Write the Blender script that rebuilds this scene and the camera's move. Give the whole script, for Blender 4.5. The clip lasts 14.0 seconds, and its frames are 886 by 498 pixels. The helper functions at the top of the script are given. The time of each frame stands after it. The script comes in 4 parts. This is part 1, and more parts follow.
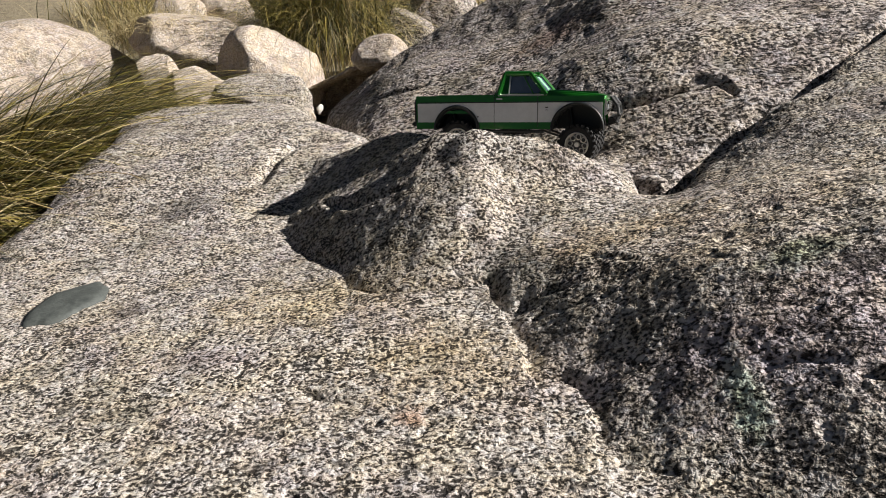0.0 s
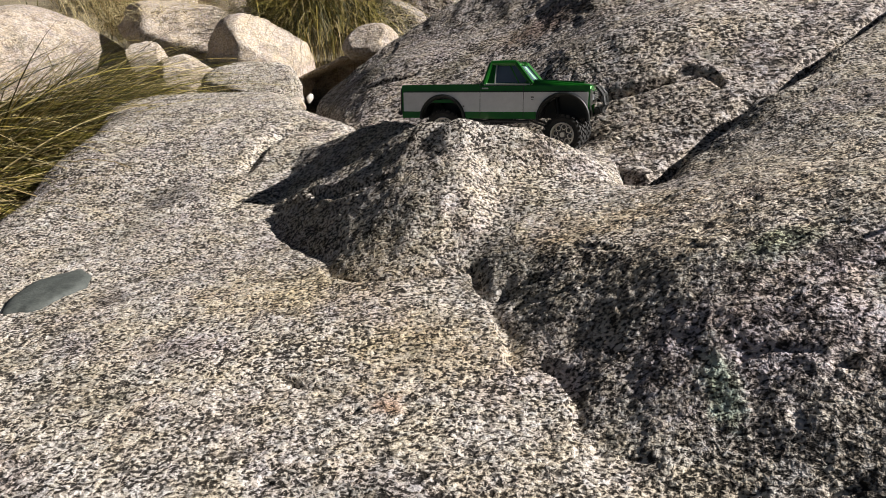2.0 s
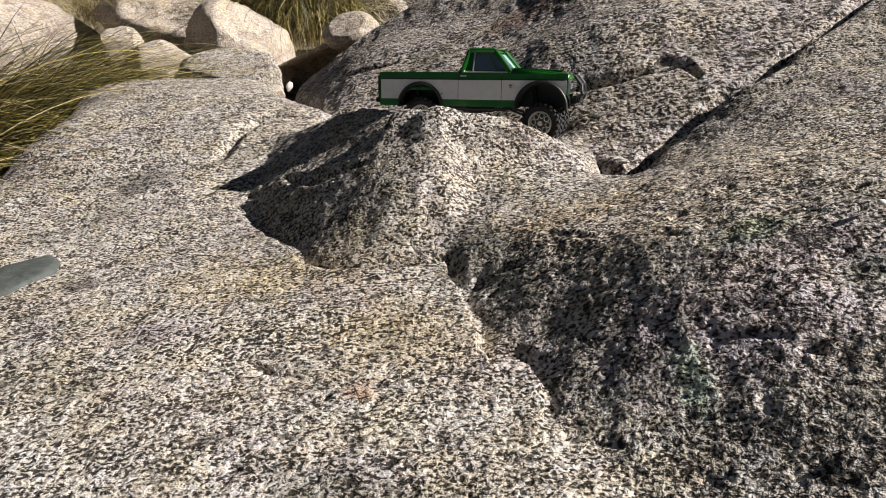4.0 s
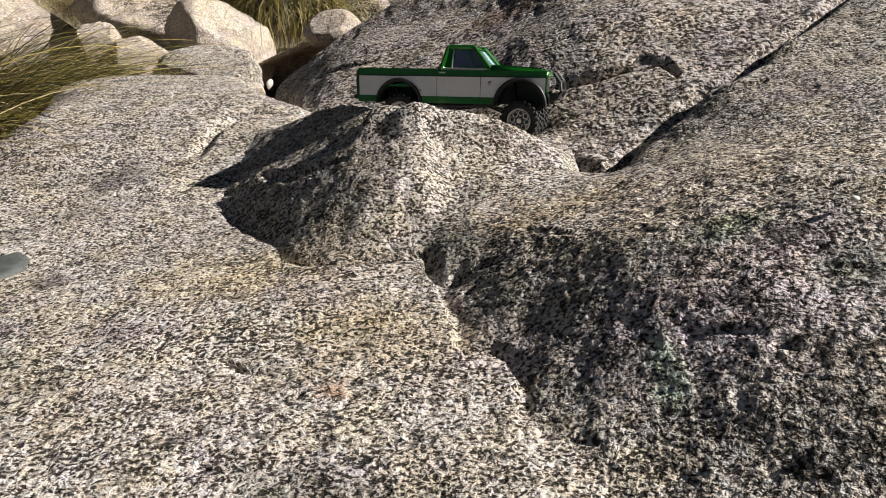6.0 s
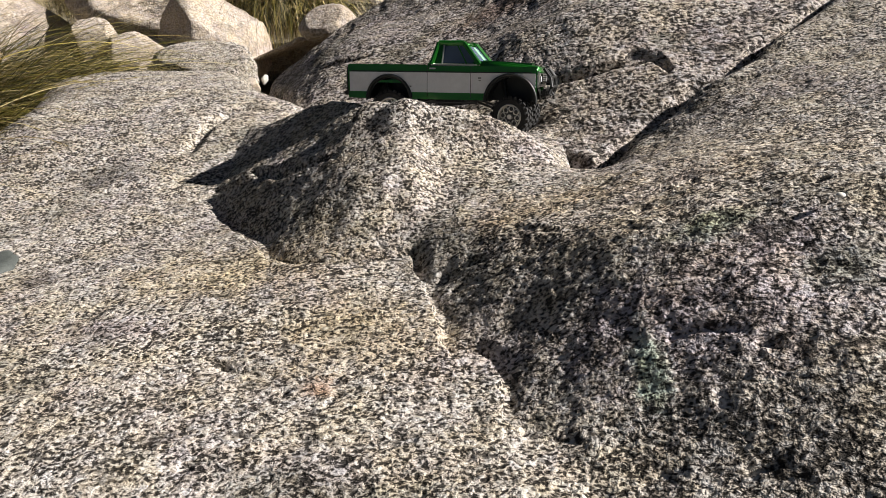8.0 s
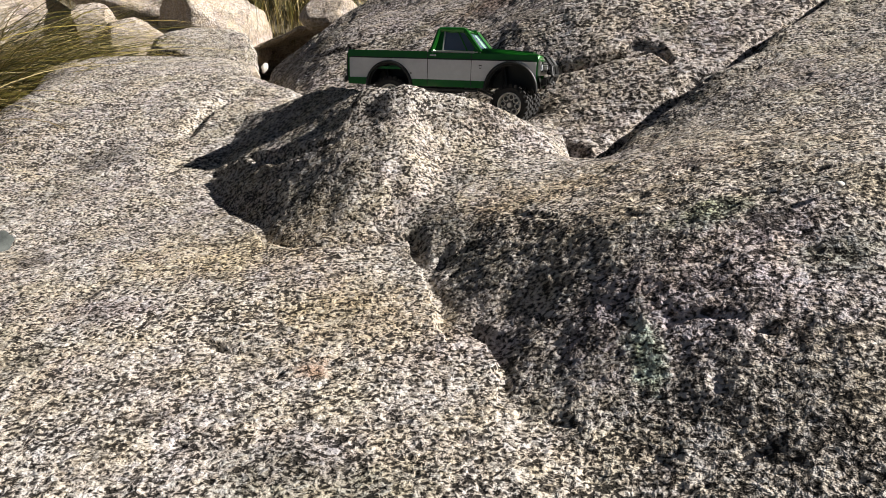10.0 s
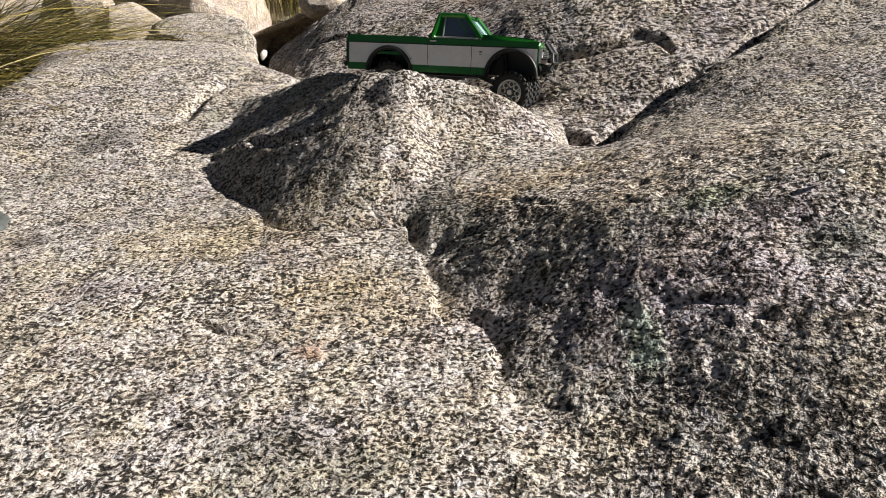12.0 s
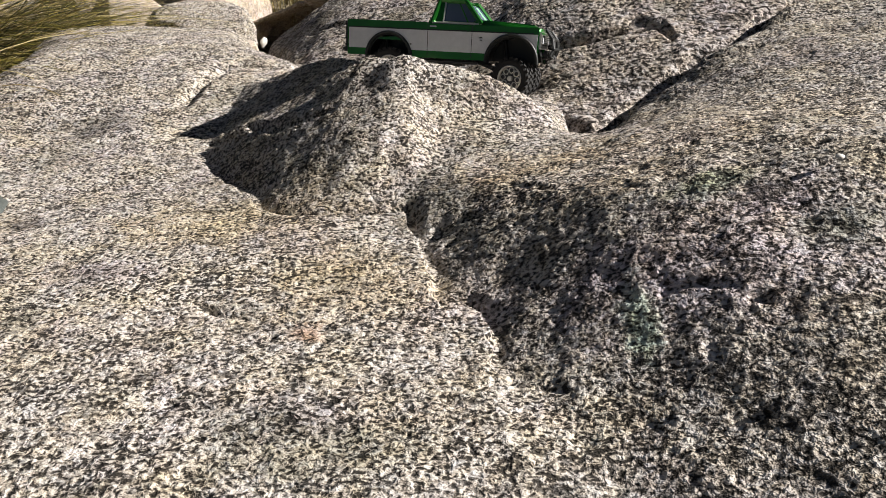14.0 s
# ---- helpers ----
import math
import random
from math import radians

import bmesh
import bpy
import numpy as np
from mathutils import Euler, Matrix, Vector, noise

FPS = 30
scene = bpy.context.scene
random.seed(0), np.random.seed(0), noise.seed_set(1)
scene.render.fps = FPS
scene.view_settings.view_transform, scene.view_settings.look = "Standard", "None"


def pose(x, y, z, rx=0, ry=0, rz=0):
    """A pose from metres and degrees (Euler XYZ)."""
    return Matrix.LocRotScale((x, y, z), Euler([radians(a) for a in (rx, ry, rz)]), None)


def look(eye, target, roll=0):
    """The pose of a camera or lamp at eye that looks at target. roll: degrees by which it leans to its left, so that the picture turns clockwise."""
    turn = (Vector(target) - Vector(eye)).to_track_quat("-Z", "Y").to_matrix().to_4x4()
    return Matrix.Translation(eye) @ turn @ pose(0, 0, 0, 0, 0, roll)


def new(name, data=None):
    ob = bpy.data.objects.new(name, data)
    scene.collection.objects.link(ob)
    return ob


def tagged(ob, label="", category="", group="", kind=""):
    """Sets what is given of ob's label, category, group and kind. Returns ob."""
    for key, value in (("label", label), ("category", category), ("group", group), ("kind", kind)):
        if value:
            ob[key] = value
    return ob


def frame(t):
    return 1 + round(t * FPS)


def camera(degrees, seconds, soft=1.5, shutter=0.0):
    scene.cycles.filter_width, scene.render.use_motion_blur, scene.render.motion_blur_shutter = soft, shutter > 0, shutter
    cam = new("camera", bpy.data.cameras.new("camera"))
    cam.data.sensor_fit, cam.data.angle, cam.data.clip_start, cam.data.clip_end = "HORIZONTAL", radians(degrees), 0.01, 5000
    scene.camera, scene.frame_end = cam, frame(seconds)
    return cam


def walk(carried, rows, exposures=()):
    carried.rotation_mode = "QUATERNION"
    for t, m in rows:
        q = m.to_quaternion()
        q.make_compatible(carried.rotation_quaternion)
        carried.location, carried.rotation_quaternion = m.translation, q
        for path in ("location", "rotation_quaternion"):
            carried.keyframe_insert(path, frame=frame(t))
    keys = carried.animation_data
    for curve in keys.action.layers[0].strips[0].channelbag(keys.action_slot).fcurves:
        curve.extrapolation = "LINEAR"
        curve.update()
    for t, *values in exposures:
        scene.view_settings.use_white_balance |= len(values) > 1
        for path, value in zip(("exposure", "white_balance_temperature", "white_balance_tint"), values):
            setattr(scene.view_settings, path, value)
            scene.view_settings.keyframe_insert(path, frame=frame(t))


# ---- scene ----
cam = camera(68, 14.0, 0.7)
PATH = [
    (0, look((-0.0531, -0.0127, 1.0323), (-0.1495, 1.3578, 0.4301), -2.483)),
    (0.5, look((-0.0470, -0.0121, 1.0319), (-0.1468, 1.3579, 0.4292), -2.504)),
    (1, look((-0.0400, -0.0126, 1.0312), (-0.1391, 1.3558, 0.4248), -2.435)),
    (1.5, look((-0.0350, -0.0126, 1.0284), (-0.1276, 1.3534, 0.4156), -2.202)),
    (2, look((-0.0304, -0.0119, 1.0255), (-0.1135, 1.3516, 0.4059), -1.926)),
    (2.5, look((-0.0278, -0.0122, 1.0220), (-0.1000, 1.3493, 0.3966), -1.587)),
    (3, look((-0.0242, -0.0118, 1.0188), (-0.0864, 1.3477, 0.3880), -1.307)),
    (5.5, look((-0.0080, -0.0031, 1.0026), (-0.0223, 1.3550, 0.3660), -0.196)),
    (6, look((-0.0042, -0.0013, 1.0008), (-0.0103, 1.3579, 0.3664), -0.078)),
    (6.5, look((-0.0000, 0.0000, 1.0000), (-0.0000, 1.3595, 0.3661), -0.000)),
    (7, look((0.0044, 0.0003, 1.0004), (0.0074, 1.3595, 0.3659), 0.037)),
    (7.5, look((0.0125, 0.0012, 1.0040), (0.0108, 1.3577, 0.3637), -0.185)),
    (8, look((0.0200, 0.0040, 1.0042), (0.0122, 1.3578, 0.3583), -0.276)),
    (10.5, look((0.0213, -0.0013, 0.9820), (0.0200, 1.3463, 0.3231), 0.955)),
    (11, look((0.0228, -0.0012, 0.9791), (0.0215, 1.3443, 0.3160), 1.103)),
    (11.5, look((0.0226, -0.0019, 0.9759), (0.0228, 1.3416, 0.3089), 1.305)),
    (12, look((0.0196, -0.0037, 0.9719), (0.0238, 1.3383, 0.3019), 1.621)),
    (12.5, look((0.0180, -0.0053, 0.9679), (0.0248, 1.3348, 0.2941), 1.848)),
    (13, look((0.0190, -0.0058, 0.9647), (0.0252, 1.3317, 0.2857), 1.927)),
    (13.5, look((0.0200, -0.0067, 0.9617), (0.0251, 1.3286, 0.2784), 2.017)),
    (14, look((0.0235, -0.0077, 0.9589), (0.0277, 1.3262, 0.2729), 1.985)),
]
walk(cam, PATH, [(0, 0.84), (8, 0.87), (10.5, 0.95), (14, 0.98)])

# ---- light ----
SUN = Vector((0.84, -0.02, 0.555)).normalized()
world = bpy.data.worlds.new("sky")
scene.world = world
world.use_nodes = True
wn = world.node_tree
sky = wn.nodes.new("ShaderNodeTexSky")
sky.sky_type, sky.sun_disc = "NISHITA", False
sky.sun_elevation = math.asin(SUN.z)
sky.air_density, sky.dust_density, sky.ozone_density = 0.9, 1.5, 1.0
sky.sun_rotation = math.atan2(SUN.x, SUN.y)
wn.links.new(sky.outputs[0], wn.nodes["Background"].inputs["Color"])
wn.nodes["Background"].inputs["Strength"].default_value = 0.0125
sun = new("sun", bpy.data.lights.new("sun", "SUN"))
sun.data.energy, sun.data.angle, sun.data.color = 4.8, radians(0.6), (1.0, 0.962, 0.922)
sun.matrix_world = look(SUN * 20, (0, 0, 0))

# ---- materials ----


class Nodes:
    """Short hand for a node material."""

    def __init__(self, name):
        self.mat = bpy.data.materials.new(name)
        self.mat.use_nodes = True
        self.tree = self.mat.node_tree
        self.bsdf = self.tree.nodes["Principled BSDF"]
        self.coords = self.add("ShaderNodeTexCoord").outputs["Object"]

    def add(self, kind, **values):
        n = self.tree.nodes.new(kind)
        for key, value in values.items():
            n.inputs[key.replace("_", " ")].default_value = value
        return n

    def link(self, a, b):
        self.tree.links.new(a, b)

    def noise(self, scale, detail=4.0, rough=0.6, vector=None):
        n = self.add("ShaderNodeTexNoise", Scale=scale, Detail=detail, Roughness=rough)
        self.link(vector or self.coords, n.inputs["Vector"])
        return n.outputs["Fac"]

    def voronoi(self, scale, feature="F1", out="Distance", vector=None):
        n = self.add("ShaderNodeTexVoronoi", Scale=scale)
        n.feature = feature
        self.link(vector or self.coords, n.inputs["Vector"])
        return n.outputs[out]

    def ramp(self, fac, stops, mode="LINEAR"):
        n = self.add("ShaderNodeValToRGB")
        n.color_ramp.interpolation = mode
        while len(n.color_ramp.elements) < len(stops):
            n.color_ramp.elements.new(0.5)
        for e, (at, col) in zip(n.color_ramp.elements, stops):
            e.position, e.color = at, (*col, 1) if len(col) == 3 else col
        self.link(fac, n.inputs["Fac"])
        return n.outputs["Color"]

    def mix(self, fac, a, b, mode="MIX"):
        n = self.tree.nodes.new("ShaderNodeMix")
        n.data_type, n.blend_type = "RGBA", mode
        for value, slot in ((fac, 0), (a, 6), (b, 7)):
            if isinstance(value, bpy.types.NodeSocket):
                self.link(value, n.inputs[slot])
            else:
                n.inputs[slot].default_value = value if slot == 0 else (*value, 1)
        return n.outputs[2]

    def maths(self, op, a, b):
        n = self.tree.nodes.new("ShaderNodeMath")
        n.operation = op
        for value, slot in ((a, 0), (b, 1)):
            if isinstance(value, bpy.types.NodeSocket):
                self.link(value, n.inputs[slot])
            else:
                n.inputs[slot].default_value = value
        return n.outputs[0]

    def bump(self, height, distance, strength=1.0, below=None):
        n = self.add("ShaderNodeBump", Distance=distance, Strength=strength)
        self.link(height, n.inputs["Height"])
        if below:
            self.link(below, n.inputs["Normal"])
        return n.outputs["Normal"]

    def done(self, color=None, rough=None, normal=None, **values):
        for value, slot in ((color, "Base Color"), (rough, "Roughness"), (normal, "Normal")):
            if isinstance(value, bpy.types.NodeSocket):
                self.link(value, self.bsdf.inputs[slot])
            elif value is not None:
                self.bsdf.inputs[slot].default_value = (*value, 1) if slot == "Base Color" else value
        for key, value in values.items():
            self.bsdf.inputs[key.replace("_", " ")].default_value = value
        return self.mat


def granite(name, warm=0.0, dark=1.0, grain=200.0, speck=1.0, streak=1.0, calm=0.0, pink=0.0, relief=0.0085, stains_and_shading=()):
    """Coarse grey-beige granite: pale feldspar, dark pitted crystals, tan and violet weathering, foliation streaks, lichen."""
    n = Nodes(name)

    def stretched(x, y, z):
        v = n.add("ShaderNodeVectorMath")
        v.operation = "MULTIPLY"
        n.link(n.coords, v.inputs[0])
        v.inputs[1].default_value = (x, y, z)
        return v.outputs[0]

    warp = n.add("ShaderNodeTexNoise", Scale=grain * 0.5, Detail=1.0)
    n.link(n.coords, warp.inputs["Vector"])
    shift = n.add("ShaderNodeVectorMath")
    shift.operation = "MULTIPLY_ADD"
    n.link(warp.outputs["Color"], shift.inputs[0])
    shift.inputs[1].default_value = (0.75 / grain,) * 3
    n.link(stretched(1 - 0.24 * streak, 1.0, 1.0), shift.inputs[2])
    at, long = shift.outputs[0], stretched(0.35, 1.0, 1.0)
    # crystals in two sizes, gathered into paler and darker patches
    fine, broad = n.noise(grain, 2.0, 0.6, at), n.noise(grain * 0.34, 2.0, 0.6, at)
    mottle = n.maths("ADD", n.maths("MULTIPLY", fine, 0.72), n.maths("MULTIPLY", broad, 0.28))
    patch = n.maths("ADD", n.maths("MULTIPLY", n.noise(21.0, 4.0, 0.65, long), 0.14), n.maths("MULTIPLY", n.noise(6.0, 4.0, 0.6), 0.09))
    speckle = n.maths("ADD", mottle, n.maths("SUBTRACT", patch, 0.115))
    # some stretches are rubbed smooth, others pitted
    worn = n.add("ShaderNodeMapRange", From_Min=0.36, From_Max=0.62, To_Min=0.85, To_Max=1.65)
    n.link(n.noise(8.0, 5.0, 0.65, long), worn.inputs["Value"])
    speckle = n.maths("ADD", n.maths("MULTIPLY", n.maths("SUBTRACT", speckle, 0.5), worn.outputs["Result"]), 0.5)
    wide = 1.0 + 0.9 * calm
    low = 0.5 - 0.095 * speck * wide
    tone = n.ramp(speckle, [(low, (0.018, 0.016, 0.014)), (low + 0.034, (0.080, 0.071, 0.063)), (0.492, (0.315, 0.281, 0.248)),
                            (0.492 + 0.045 * wide, (0.47, 0.43, 0.385)), (0.492 + 0.12 * wide, (0.62, 0.583, 0.54))])
    tone = n.mix(calm, tone, (0.44, 0.39, 0.335))
    cell = n.voronoi(grain * 0.62, out="Color", vector=at)
    hue = n.ramp(cell, [(0.0, (0.60, 0.55, 0.50)), (0.3, (1.0, 0.95, 0.87)), (0.55, (1.0, 0.97, 0.95)), (0.8, (0.93, 0.95, 1.0)), (1.0, (1.0, 1.0, 0.97))])
    tone = n.mix(0.75, tone, hue, "MULTIPLY")
    # dark pits and seams along the grain
    coarse = n.noise(grain * 0.2, 4.0, 0.65, at)
    tone = n.mix(n.ramp(coarse, [(0.33, (0.85 * speck * (1 - calm),) * 3), (0.41, (0, 0, 0))]), tone, (0.045, 0.040, 0.036))
    seam = n.noise(26.0, 6.0, 0.72, long)
    tone = n.mix(n.ramp(seam, [(0.33, (0.8 * streak,) * 3), (0.42, (0, 0, 0))]), tone, (0.050, 0.042, 0.035))
    # weathering colours laid over the crystals
    tan = n.ramp(n.noise(7.5, 6.0, 0.7), [(0.44, (0, 0, 0)), (0.62, (0.75, 0.75, 0.75))])
    tone = n.mix(tan, tone, (1.0, 0.955, 0.80), "MULTIPLY")
    violet = n.ramp(n.noise(5.2, 7.0, 0.72, at), [(0.50, (0, 0, 0)), (0.64, (0.8, 0.8, 0.8))])
    tone = n.mix(violet, tone, (0.86, 0.83, 0.90), "MULTIPLY")
    pale = n.ramp(n.noise(4.1, 7.0, 0.72), [(0.36, (0.6, 0.6, 0.6)), (0.47, (0, 0, 0))])
    tone = n.mix(pale, tone, (1.18, 1.16, 1.13), "MULTIPLY")
    lichen = n.ramp(n.noise(2.9, 8.0, 0.74), [(0.54, (0, 0, 0)), (0.66, (0.85, 0.85, 0.85))])
    tone = n.mix(lichen, tone, (0.50, 0.52, 0.48), "MULTIPLY")
    ragged = n.noise(28.0, 6.0, 0.75)
    # ragged patches: stains, and light or shade put into the rock's colour
    for place, reach, strength, color in stains_and_shading:
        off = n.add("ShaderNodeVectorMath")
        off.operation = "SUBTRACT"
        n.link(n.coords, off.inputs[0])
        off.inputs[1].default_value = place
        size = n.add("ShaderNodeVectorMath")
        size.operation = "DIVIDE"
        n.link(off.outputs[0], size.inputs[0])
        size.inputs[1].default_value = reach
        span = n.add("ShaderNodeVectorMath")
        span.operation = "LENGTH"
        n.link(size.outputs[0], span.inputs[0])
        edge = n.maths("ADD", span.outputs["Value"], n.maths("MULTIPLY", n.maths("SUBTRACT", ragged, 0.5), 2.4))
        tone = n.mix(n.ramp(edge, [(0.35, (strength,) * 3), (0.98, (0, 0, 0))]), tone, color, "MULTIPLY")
    tint = n.mix(1.0, tone, (dark * (1 + 0.10 * warm), dark * (1 - pink), dark * (1 - 0.14 * warm)), "MULTIPLY")
    normal = n.bump(mottle, relief * (1 - 0.6 * calm) * 190.0 / grain, 1.0)
    normal = n.bump(coarse, 0.012 * (1 - 0.5 * calm), 0.8, normal)
    normal = n.bump(seam, 0.006, 0.7 * streak, normal)
    return n.done(tint, 0.9, normal, Specular_IOR_Level=0.18)


# each stain or painted-in light: its middle, its reach along x, y and z, its strength and its tint
BEDROCK_STAINS_AND_LIGHT = [
    ((-0.95, 1.745, 0.405), (0.17, 0.085, 0.2), 0.9, (0.52, 0.53, 0.56)),      # grey lichen on the floor
    ((-0.83, 1.215, 0.357), (0.060, 0.045, 0.2), 0.9, (0.45, 0.44, 0.45)),
    ((-0.60, 0.98, 0.37), (0.16, 0.06, 0.2), 0.7, (0.80, 0.76, 0.84)),
    ((-0.38, 1.18, 0.40), (0.30, 0.15, 0.2), 0.9, (1.02, 0.95, 0.78)),         # tan weathering before the hollow
    ((-0.12, 0.92, 0.41), (0.20, 0.12, 0.2), 0.9, (0.98, 0.90, 0.74)),
    ((-0.172, 0.80, 0.396), (0.040, 0.035, 0.2), 0.8, (0.72, 0.52, 0.42)),     # rusty spot
    ((0.29, 0.725, 0.485), (0.030, 0.085, 0.10), 1.0, (1.00, 1.28, 1.08)),     # pale green run-off streak on the wall
    ((0.42, 0.92, 0.61), (0.080, 0.040, 0.10), 0.9, (0.72, 0.88, 0.76)),
    ((0.55, 0.78, 0.61), (0.080, 0.060, 0.12), 0.9, (0.58, 0.66, 0.60)),
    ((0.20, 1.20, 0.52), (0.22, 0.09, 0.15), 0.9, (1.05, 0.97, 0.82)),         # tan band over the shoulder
    ((0.48, 1.12, 0.60), (0.48, 0.20, 0.2), 0.8, (1.20, 1.13, 1.03)),          # brightened patch along it: the shoulder's sunlight put into the colour
    ((0.42, 0.78, 0.55), (0.34, 0.15, 0.2), 0.9, (1.03, 0.98, 1.10)),          # violet tint on the wall below
]
SLAB_STAIN_AND_SHADE = [
    ((0.22, 2.56, 0.735), (0.20, 0.13, 0.2), 0.9, (0.66, 0.55, 0.50)),         # brown brow, darkened further: the scarp's shade put into the colour
]
GRANITE = granite("granite", -0.05, 1.08, 174.0, 1.0, 1.0, 0.04, 0.0, stains_and_shading=BEDROCK_STAINS_AND_LIGHT)
GRANITE_SLAB = granite("granite_slab", -0.1, 0.95, 112.0, 1.0, 1.1, 0.05, 0.020, stains_and_shading=SLAB_STAIN_AND_SHADE)
GRANITE_PALE = granite("granite_pale", 0.18, 1.22, 105.0, 0.8, 0.4, 0.62, 0.01)
GRANITE_DULL = granite("granite_dull", 0.15, 1.02, 95.0, 0.8, 0.8, 0.55, 0.015)


def plain(name, color, rough=0.5, grain=0.0, **values):
    n = Nodes(name)
    if grain:
        f = n.noise(grain, 5.0, 0.65)
        dim = tuple(c * 0.72 for c in color)
        return n.done(n.mix(f, color, dim), rough, n.bump(f, 0.0005, 0.4), **values)
    return n.done(color, rough, **values)

def ease(u):
    u = np.clip(u, 0.0, 1.0)
    return u * u * (3.0 - 2.0 * u)


def edge_distance(x, y, outline):
    """Distance to a closed outline in plan, positive inside."""
    pts = np.array(outline, float)
    best = np.full(x.shape, 1e9)
    inside = np.zeros(x.shape, bool)
    for (ax, ay), (bx, by) in zip(pts, np.roll(pts, -1, 0)):
        ex, ey = bx - ax, by - ay
        u = np.clip(((x - ax) * ex + (y - ay) * ey) / (ex * ex + ey * ey + 1e-12), 0, 1)
        best = np.minimum(best, (x - ax - u * ex) ** 2 + (y - ay - u * ey) ** 2)
        cross = (ay > y) != (by > y)
        inside ^= cross & (x < ex * (y - ay) / (ey if abs(ey) > 1e-12 else 1e-12) + ax)
    d = np.sqrt(best)
    return np.where(inside, d, -d)


def line_distance(x, y, line):
    """Distance to an open line in plan, and how far along it (0 to 1)."""
    pts = np.array(line, float)
    best, along = np.full(x.shape, 1e9), np.zeros(x.shape)
    n = len(pts) - 1
    for i in range(n):
        (ax, ay), (bx, by) = pts[i], pts[i + 1]
        ex, ey = bx - ax, by - ay
        u = np.clip(((x - ax) * ex + (y - ay) * ey) / (ex * ex + ey * ey), 0, 1)
        d = (x - ax - u * ex) ** 2 + (y - ay - u * ey) ** 2
        along = np.where(d < best, (i + u) / n, along)
        best = np.minimum(best, d)
    return np.sqrt(best), along


def swell(x, y, bumps, width):
    z = np.zeros(x.shape)
    for bx, by, h in bumps:
        z += h * np.exp(-((x - bx) ** 2 + (y - by) ** 2) / (2 * width * width))
    return z


def floor_height(x, y):
    z = 0.385 + 0.055 * np.clip(x + 0.3, -0.7, 0.6)
    z += 0.185 * ease((y - 1.40) / 0.95) - 0.11 * ease((y - 2.5) / 0.8)
    return z + 0.035 * np.exp(-((x + 0.2) ** 2 / 0.14 + (y - 1.16) ** 2 / 0.06))


# plan of the bedrock: foot of the step, its far brink, and its swells
FOOT = [
    (-0.42, 1.8), (-0.56, 1.8), (-0.658, 1.86), (-0.603, 1.756), (-0.593, 1.558),
    (-0.524, 1.459), (-0.423, 1.342), (-0.353, 1.213), (-0.295, 1.161), (-0.202, 1.139),
    (-0.115, 1.146), (-0.051, 1.166), (-0.039, 1.105), (-0.012, 1.02), (0.003, 0.929),
    (0.025, 0.855), (0.055, 0.879), (0.085, 0.837), (0.097, 0.782), (0.095, 0.719),
    (0.13, 0.66), (0.17, 0.58), (0.21, 0.48), (0.27, 0.35), (0.35, 0.15),
    (0.46, -0.2), (0.60, -1.2)]
BRINK = [
    (-0.42, 1.9), (-0.2, 1.94), (0, 1.93), (0.2, 1.86), (0.31, 1.74),
    (0.335, 1.6), (0.332, 1.487), (0.369, 1.472), (0.398, 1.487), (0.444, 1.523),
    (0.49, 1.553), (0.538, 1.588), (0.586, 1.618), (0.643, 1.656), (0.721, 1.668),
    (0.787, 1.704), (0.818, 1.734), (0.915, 1.792), (1.009, 1.855), (1.5, 2.2),
    (2.3, 2.6)]
SWELLS_WEST = [
    (-0.5, 1.3, 0.129), (-0.5, 1.5, 0.004), (-0.5, 1.7, 0.157), (-0.3, 1.3, 0.034),
    (-0.3, 1.5, 0.12), (-0.3, 1.7, 0.078), (-0.1, 1.1, -0.017), (-0.1, 1.3, 0.079),
    (-0.1, 1.5, 0.087), (-0.1, 1.7, 0.047), (0.1, 0.5, -0.002), (0.1, 0.7, 0.012),
    (0.1, 0.9, 0.007), (0.1, 1.1, 0.031), (0.1, 1.3, -0.012), (0.1, 1.5, 0.096),
    (0.1, 1.7, -0.046)]
SWELLS_EAST = [
    (0.3, 0.5, 0.0), (0.3, 0.7, -0.008), (0.3, 0.9, 0.04), (0.3, 1.1, 0.019),
    (0.3, 1.3, 0.016), (0.3, 1.5, -0.027), (0.3, 1.7, -0.007), (0.5, 0.5, -0.009),
    (0.5, 0.7, 0.037), (0.5, 0.9, 0.022), (0.5, 1.1, 0.034), (0.5, 1.3, 0.006),
    (0.5, 1.5, -0.015), (0.7, 0.9, 0.031), (0.7, 1.1, 0.01), (0.7, 1.3, 0.006),
    (0.7, 1.5, 0.008)]
SWELLS_FINE = [(-0.3, 1.4, -0.03), (-0.2, 1.3, -0.007), (-0.2, 1.42, 0.017), (-0.11, 1.28, -0.016), (-0.11, 1.37, 0.018), (-0.02, 1.3, -0.027), (-0.03, 1.42, -0.025), (0.08, 1.42, -0.021), (-0.4, 1.5, -0.069), (0.17, 1.42, -0.009)]
STEP = FOOT + [(2.6, -1.2), (2.6, 4.0), (-0.42, 4.0)]
NEAR_SIDE = [(-3.0, 1.8)] + BRINK + [(2.6, -1.6), (-3.0, -1.6)]


CREST = [(-0.40, 1.66), (-0.24, 1.57), (-0.10, 1.53), (0.05, 1.52), (0.18, 1.52), (0.29, 1.49)]


RIB = [(-0.09, 1.53), (-0.065, 1.44), (-0.055, 1.34), (-0.05, 1.23)]
SHOULDER = [(-0.03, 1.25), (0.02, 1.225), (0.15, 1.13), (0.285, 0.99), (0.41, 0.925), (0.48, 0.905), (0.75, 0.90)]


